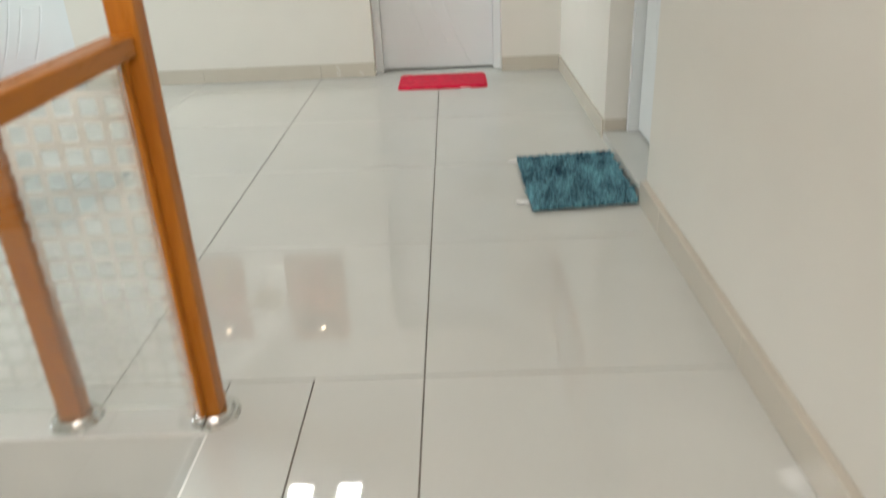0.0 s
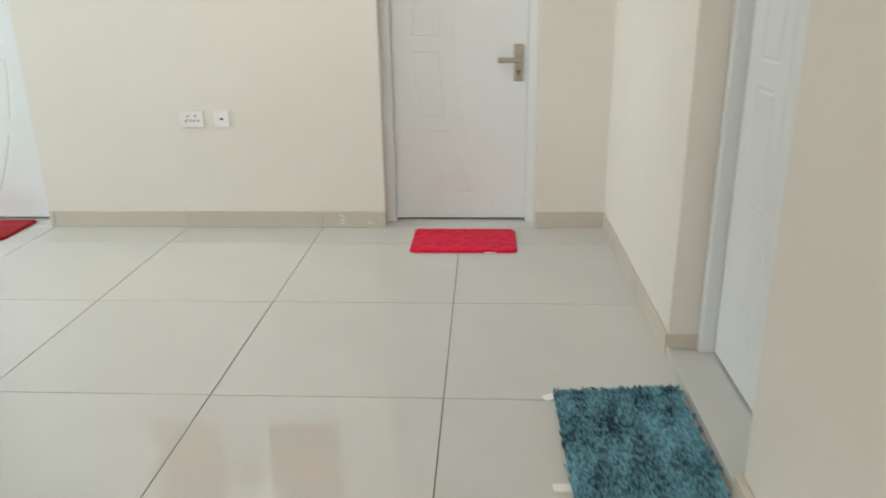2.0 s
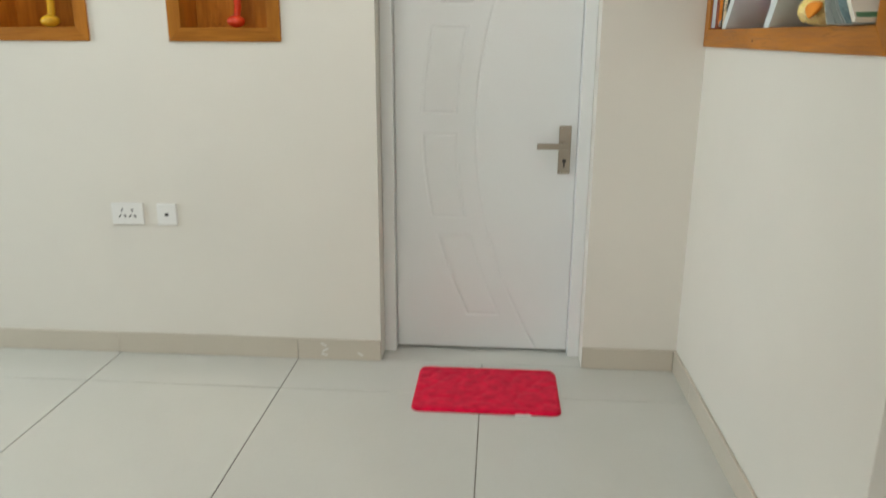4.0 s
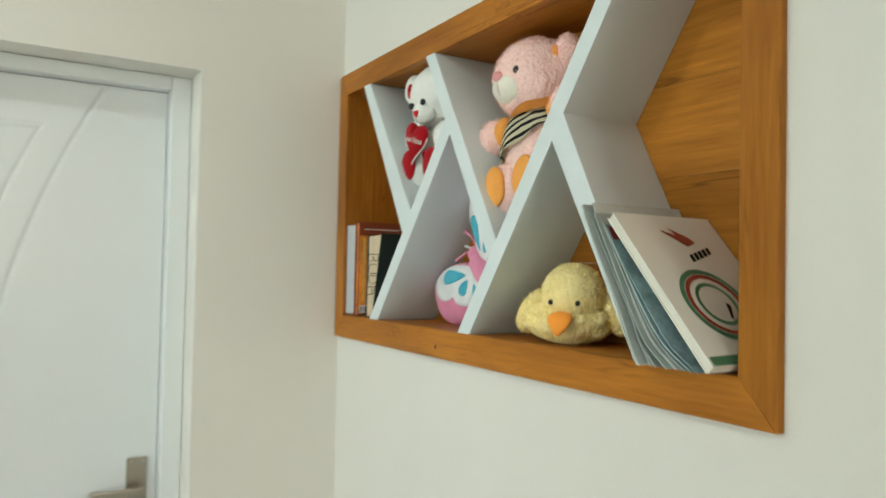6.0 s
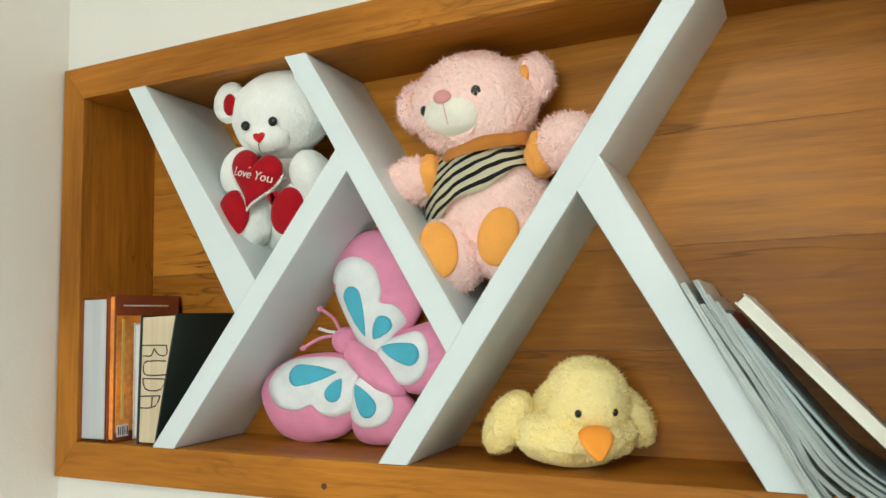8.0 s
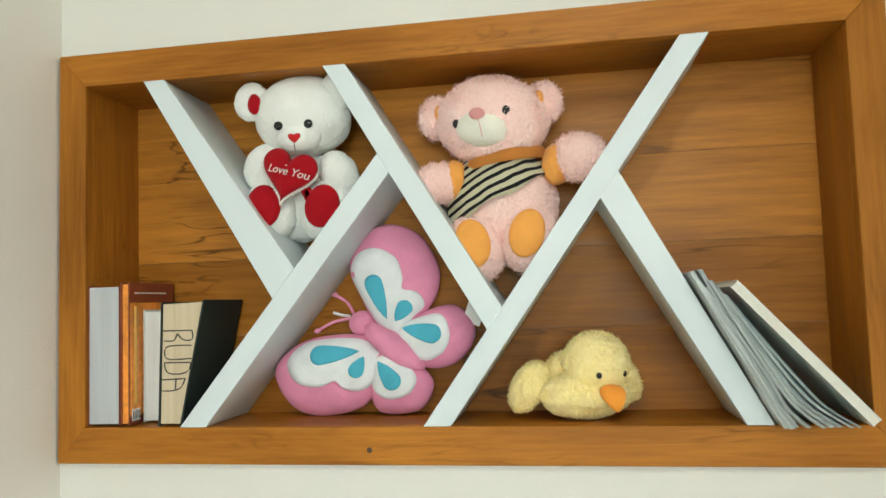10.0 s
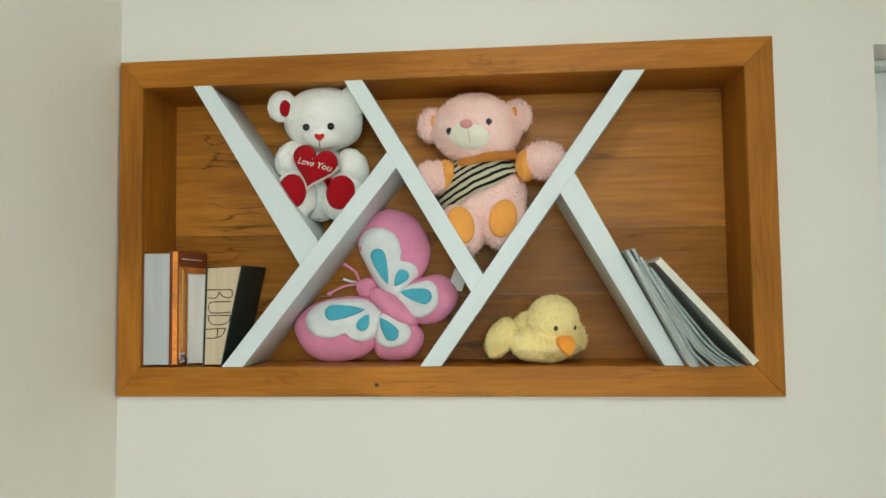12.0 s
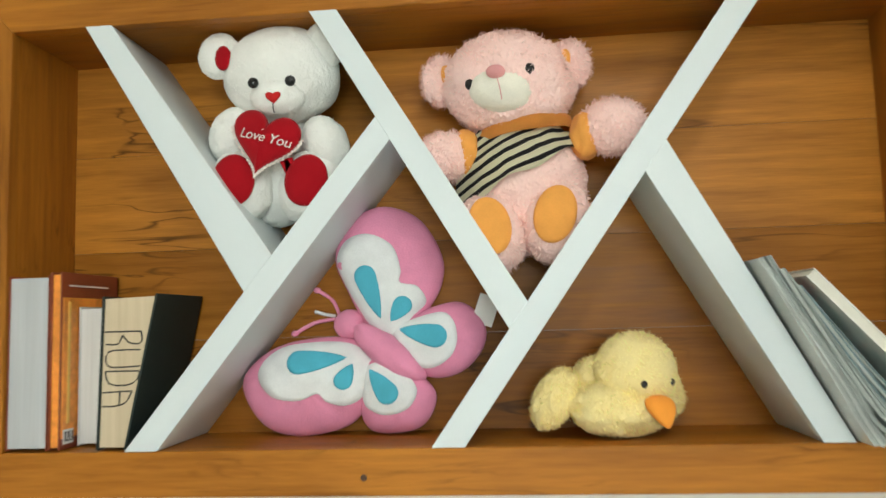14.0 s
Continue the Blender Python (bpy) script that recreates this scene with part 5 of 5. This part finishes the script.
def teal_mat():
    t = thing("shaggy_mat", (0.862, 3.10, 0), "teal shaggy chenille mat lying before the door sill", "mat", "door mats")
    corners = [Vector(c) for c in ((0.660, 2.797), (1.064, 2.842), (1.066, 3.432), (0.650, 3.392))]
    P = lambda u, v: (corners[0] * (1 - u) + corners[1] * u) * (1 - v) + (corners[3] * (1 - u) + corners[2] * u) * v
    bm = bmesh.new()
    n = 14
    top = [[bm.verts.new((*P(i / n, j / n), 0.008 + 0.0015 * noise.noise(Vector((i, j, 0)) * 0.7))) for i in range(n + 1)] for j in range(n + 1)]
    for j in range(n):
        for i in range(n):
            bm.faces.new((top[j][i], top[j][i + 1], top[j + 1][i + 1], top[j + 1][i]))
    bmesh.ops.solidify(bm, geom=bm.faces[:], thickness=0.007)
    part("backing", bm, material("teal_backing", (0.02, 0.10, 0.12), 0.9), t)
    rnd = random.Random(77)
    verts, faces = [], []
    for j in range(96):
        for i in range(58):
            u, v = (i + rnd.uniform(0, 1)) / 58, (j + rnd.uniform(0, 1)) / 96
            p = P(u, v)
            a = rnd.gauss(1.35, 0.32)
            ln, w = rnd.uniform(0.020, 0.036), rnd.uniform(0.0024, 0.0036)
            d = Vector((math.cos(a), math.sin(a), 0))
            s = Vector((-d.y, d.x, 0)) * w
            lift = rnd.uniform(0.007, 0.015)
            b = Vector((p.x, p.y, 0.008))
            m1, m2 = b + d * ln * 0.35 + Vector((0, 0, lift)), b + d * ln + Vector((0, 0, lift * 0.7))
            o = len(verts)
            verts += [b - s, b + s, m1 - s * 1.3, m1 + s * 1.3, m1 + Vector((0, 0, w)), m2 - s * 0.8, m2 + s * 0.8]
            faces += [(o, o + 2, o + 4), (o, o + 4, o + 1), (o + 1, o + 4, o + 3), (o + 2, o + 5, o + 4), (o + 4, o + 5, o + 6), (o + 4, o + 6, o + 3), (o, o + 5, o + 2), (o + 1, o + 3, o + 6)]
    me = bpy.data.meshes.new("pile")
    me.from_pydata([tuple(v) for v in verts], [], faces)
    me.materials.append(island_tones("teal_chenille", (0.001, 0.032, 0.060), (0.20, 0.50, 0.60)))
    pile = new("pile", me)
    pile.parent = t
    pile.matrix_parent_inverse = t.matrix_world.inverted()
    tagged(pile, "soft teal chenille pile", kind="stuff")
    for x, y, a, w in ((0.634, 3.384, 0.5, 0.042), (0.632, 2.905, 0.06, 0.05)):
        bm = box(bmesh.new(), -w / 2, w / 2, -0.017, 0.017, 0.0, 0.0012)
        bmesh.ops.transform(bm, matrix=Matrix.Translation((x, y, 0.003)) @ Matrix.Rotation(a, 4, "Z"), verts=bm.verts[:])
        part("care_label", bm, PLASTIC, t, "white sewn care label")


teal_mat()


def red_mat(x0, x1, y0, y1, turn, colour, label, seed):
    c = Vector(((x0 + x1) / 2, (y0 + y1) / 2, 0))
    t = thing("plush_mat", c, label, "mat", "door mats")
    hw, hd, r = (x1 - x0) / 2, (y1 - y0) / 2, 0.035
    nx, ny = 76, 50
    bm = bmesh.new()
    grid = {}
    for j in range(ny + 1):
        for i in range(nx + 1):
            x, y = -hw + 2 * hw * i / nx, -hd + 2 * hd * j / ny
            ex, ey = max(abs(x) - (hw - r), 0), max(abs(y) - (hd - r), 0)
            q = math.hypot(ex, ey)
            if q > r:
                x, y = math.copysign(hw - r + ex * r / q, x), math.copysign(hd - r + ey * r / q, y)
            edge = min(r - min(q, r), hw - abs(x), hd - abs(y)) if q > 0 else min(hw - abs(x), hd - abs(y))
            rim = min(max(edge, 0) / 0.012, 1) ** 0.5
            v1 = noise.noise(Vector((x * 9 + seed, y * 9, 0)))
            ridge = 0.0035 * max(0, 1 - abs(v1) * 7) + 0.0008 * noise.noise(Vector((x * 90, y * 90, seed)))
            p = Matrix.Rotation(turn, 3, "Z") @ Vector((x, y, 0.002 + rim * (0.013 - ridge)))
            grid[i, j] = bm.verts.new(p + c)
    for j in range(ny):
        for i in range(nx):
            try:
                bm.faces.new((grid[i, j], grid[i + 1, j], grid[i + 1, j + 1], grid[i, j + 1]))
            except ValueError:
                pass
    part("mat_top", bm, colour, t, "", True)
    bm = box(bmesh.new(), -0.03, 0.03, -0.011, 0.011, 0, 0.0012)
    bmesh.ops.transform(bm, matrix=Matrix.Translation((c.x + 0.14, y0 - 0.006, 0.004)) @ Matrix.Rotation(0.12, 4, "Z"), verts=bm.verts[:])
    part("care_label", bm, PLASTIC, t, "white sewn care label")


CRIMSON = plush("crimson_plush", (0.72, 0.002, 0.045), 0.5, vary=0.22)
DARK_RED = plush("dark_red_plush", (0.34, 0.001, 0.008), 0.5, vary=0.2)
red_mat(0.022, 0.588, 4.822, 5.204, 0.0, CRIMSON, "crimson plush mat with rounded corners before a white door", 1.0)
red_mat(-2.865, -2.285, 4.985, 5.365, 0.02, DARK_RED, "dark red plush mat with rounded corners before the far door", 4.0)


# ---- scraps of clear tape left on the skirting ----
FILM = material("clear_tape", (0.78, 0.78, 0.76), 0.25, vary=0.05)
for cx, cz, a in ((-0.405, 0.070, 0.5), (-0.398, 0.046, -0.4), (-0.402, 0.024, 0.3), (-0.245, 0.030, 0.6)):
    bm = boxed(-0.014, 0.014, -0.0006, 0.0006, -0.003, 0.003)
    bmesh.ops.transform(bm, matrix=Matrix.Translation((cx, NORTH - 0.0125, cz)) @ Matrix.Rotation(a, 4, "Y"), verts=bm.verts[:])
    tagged(part("tape_scrap", bm, FILM), "small scrap of clear tape stuck to the skirting", "tape", "scraps of tape on the skirting")


# ---- floor tiles and skirting, piece by piece ----
def tile_mesh(w, d, b=0.0004):
    return mesh_of("tile", soften(boxed(0, w, 0, d, -0.0045, 0), b, 1), TILE)


G = 0.0022
meshes = {}


def lay(x0, x1, yy0, yy1):
    key = (round(x1 - x0, 4), round(yy1 - yy0, 4))
    if key not in meshes:
        meshes[key] = tile_mesh(*key)
    ob = new("tile", meshes[key])
    ob.location = (x0, yy0, 0)
    ob.parent = floor


for i in range(-9, 2):
    for k in range(-8, 3):
        x0, x1 = max(TX + T * (i - 1) + G, WEST), min(TX + T * i - G, EAST)
        yy0, yy1 = max(TY + T * (k - 1) + G, SOUTH), min(TY + T * k - G, NORTH)
        if EAST - x1 < 0.05:
            x1 = EAST
        if x1 - x0 < 0.02 or yy1 - yy0 < 0.02:
            continue
        if yy0 >= TY - 3 * T - 0.1:            # north of the stair well
            lay(x0, x1, yy0, yy1)
        elif x0 > 0 and yy1 > FY + 0.02:       # landing beside the well
            lay(x0, x1, max(yy0, FY), yy1)
        elif i == 0 and yy1 > HY:              # the tile cut round the edging stone
            lay(0.0 + G, x1, max(yy0, FY), yy1)
            lay(x0, HX - G, HY, yy1)
        elif i == 0 and yy1 > FY + 0.02:
            lay(0.0 + G, x1, max(yy0, FY), yy1)
        elif x0 < HX and yy1 > HY:
            lay(x0, min(x1, HX), HY, yy1)
        elif x1 < -1.6:
            lay(x0, x1, yy0, yy1)
lay(HX, 0.0 - G, FY, TY - 3 * T - G)
for a, b in (D1[:2], D2[:2]):
    lay(a, b, NORTH + G * 2, NORTH + 0.3)

skirting = new("baseboard")
tagged(skirting, "beige polished tile skirting along the walls", "baseboard", kind="structure")
SH, SD = 0.094, 0.011


def skirt(x0, x1, yy0, yy1, zz0=0.0005, zz1=SH):
    me = mesh_of("skirting_tile", soften(boxed(x0, x1, yy0, yy1, zz0, zz1), 0.0015, 1), SKIRT)
    ob = new("skirting_tile", me)
    ob.parent = skirting


def run(lo, hi, first):
    cuts = [lo] + [c for c in (first + T * i for i in range(-12, 12)) if lo + 0.01 < c < hi - 0.01] + [hi]
    return [(p + 0.0008, q - 0.0008) for p, q in zip(cuts, cuts[1:])]


for lo, hi in ((D2[1], D1[0]), (D1[1], EAST - SD - 0.001), (WEST, D2[0])):
    for p, q in run(lo, hi, TX):
        skirt(p, q, NORTH - SD, NORTH - 0.0005)
for lo, hi in ((FY, D3[0]), (D3[1], NORTH - 0.0005)):
    for p, q in run(lo, hi, TY):
        skirt(EAST - (SD if lo > 3 else 0.024), EAST - 0.0005, p, q)
skirt(EAST + 0.001, EAST + 0.104, D3[1] - SD, D3[1] - 0.0005, 0.0385, SH)
skirt(EAST + 0.001, EAST + 0.104, D3[0] + 0.0005, D3[0] + SD, 0.0385, SH)
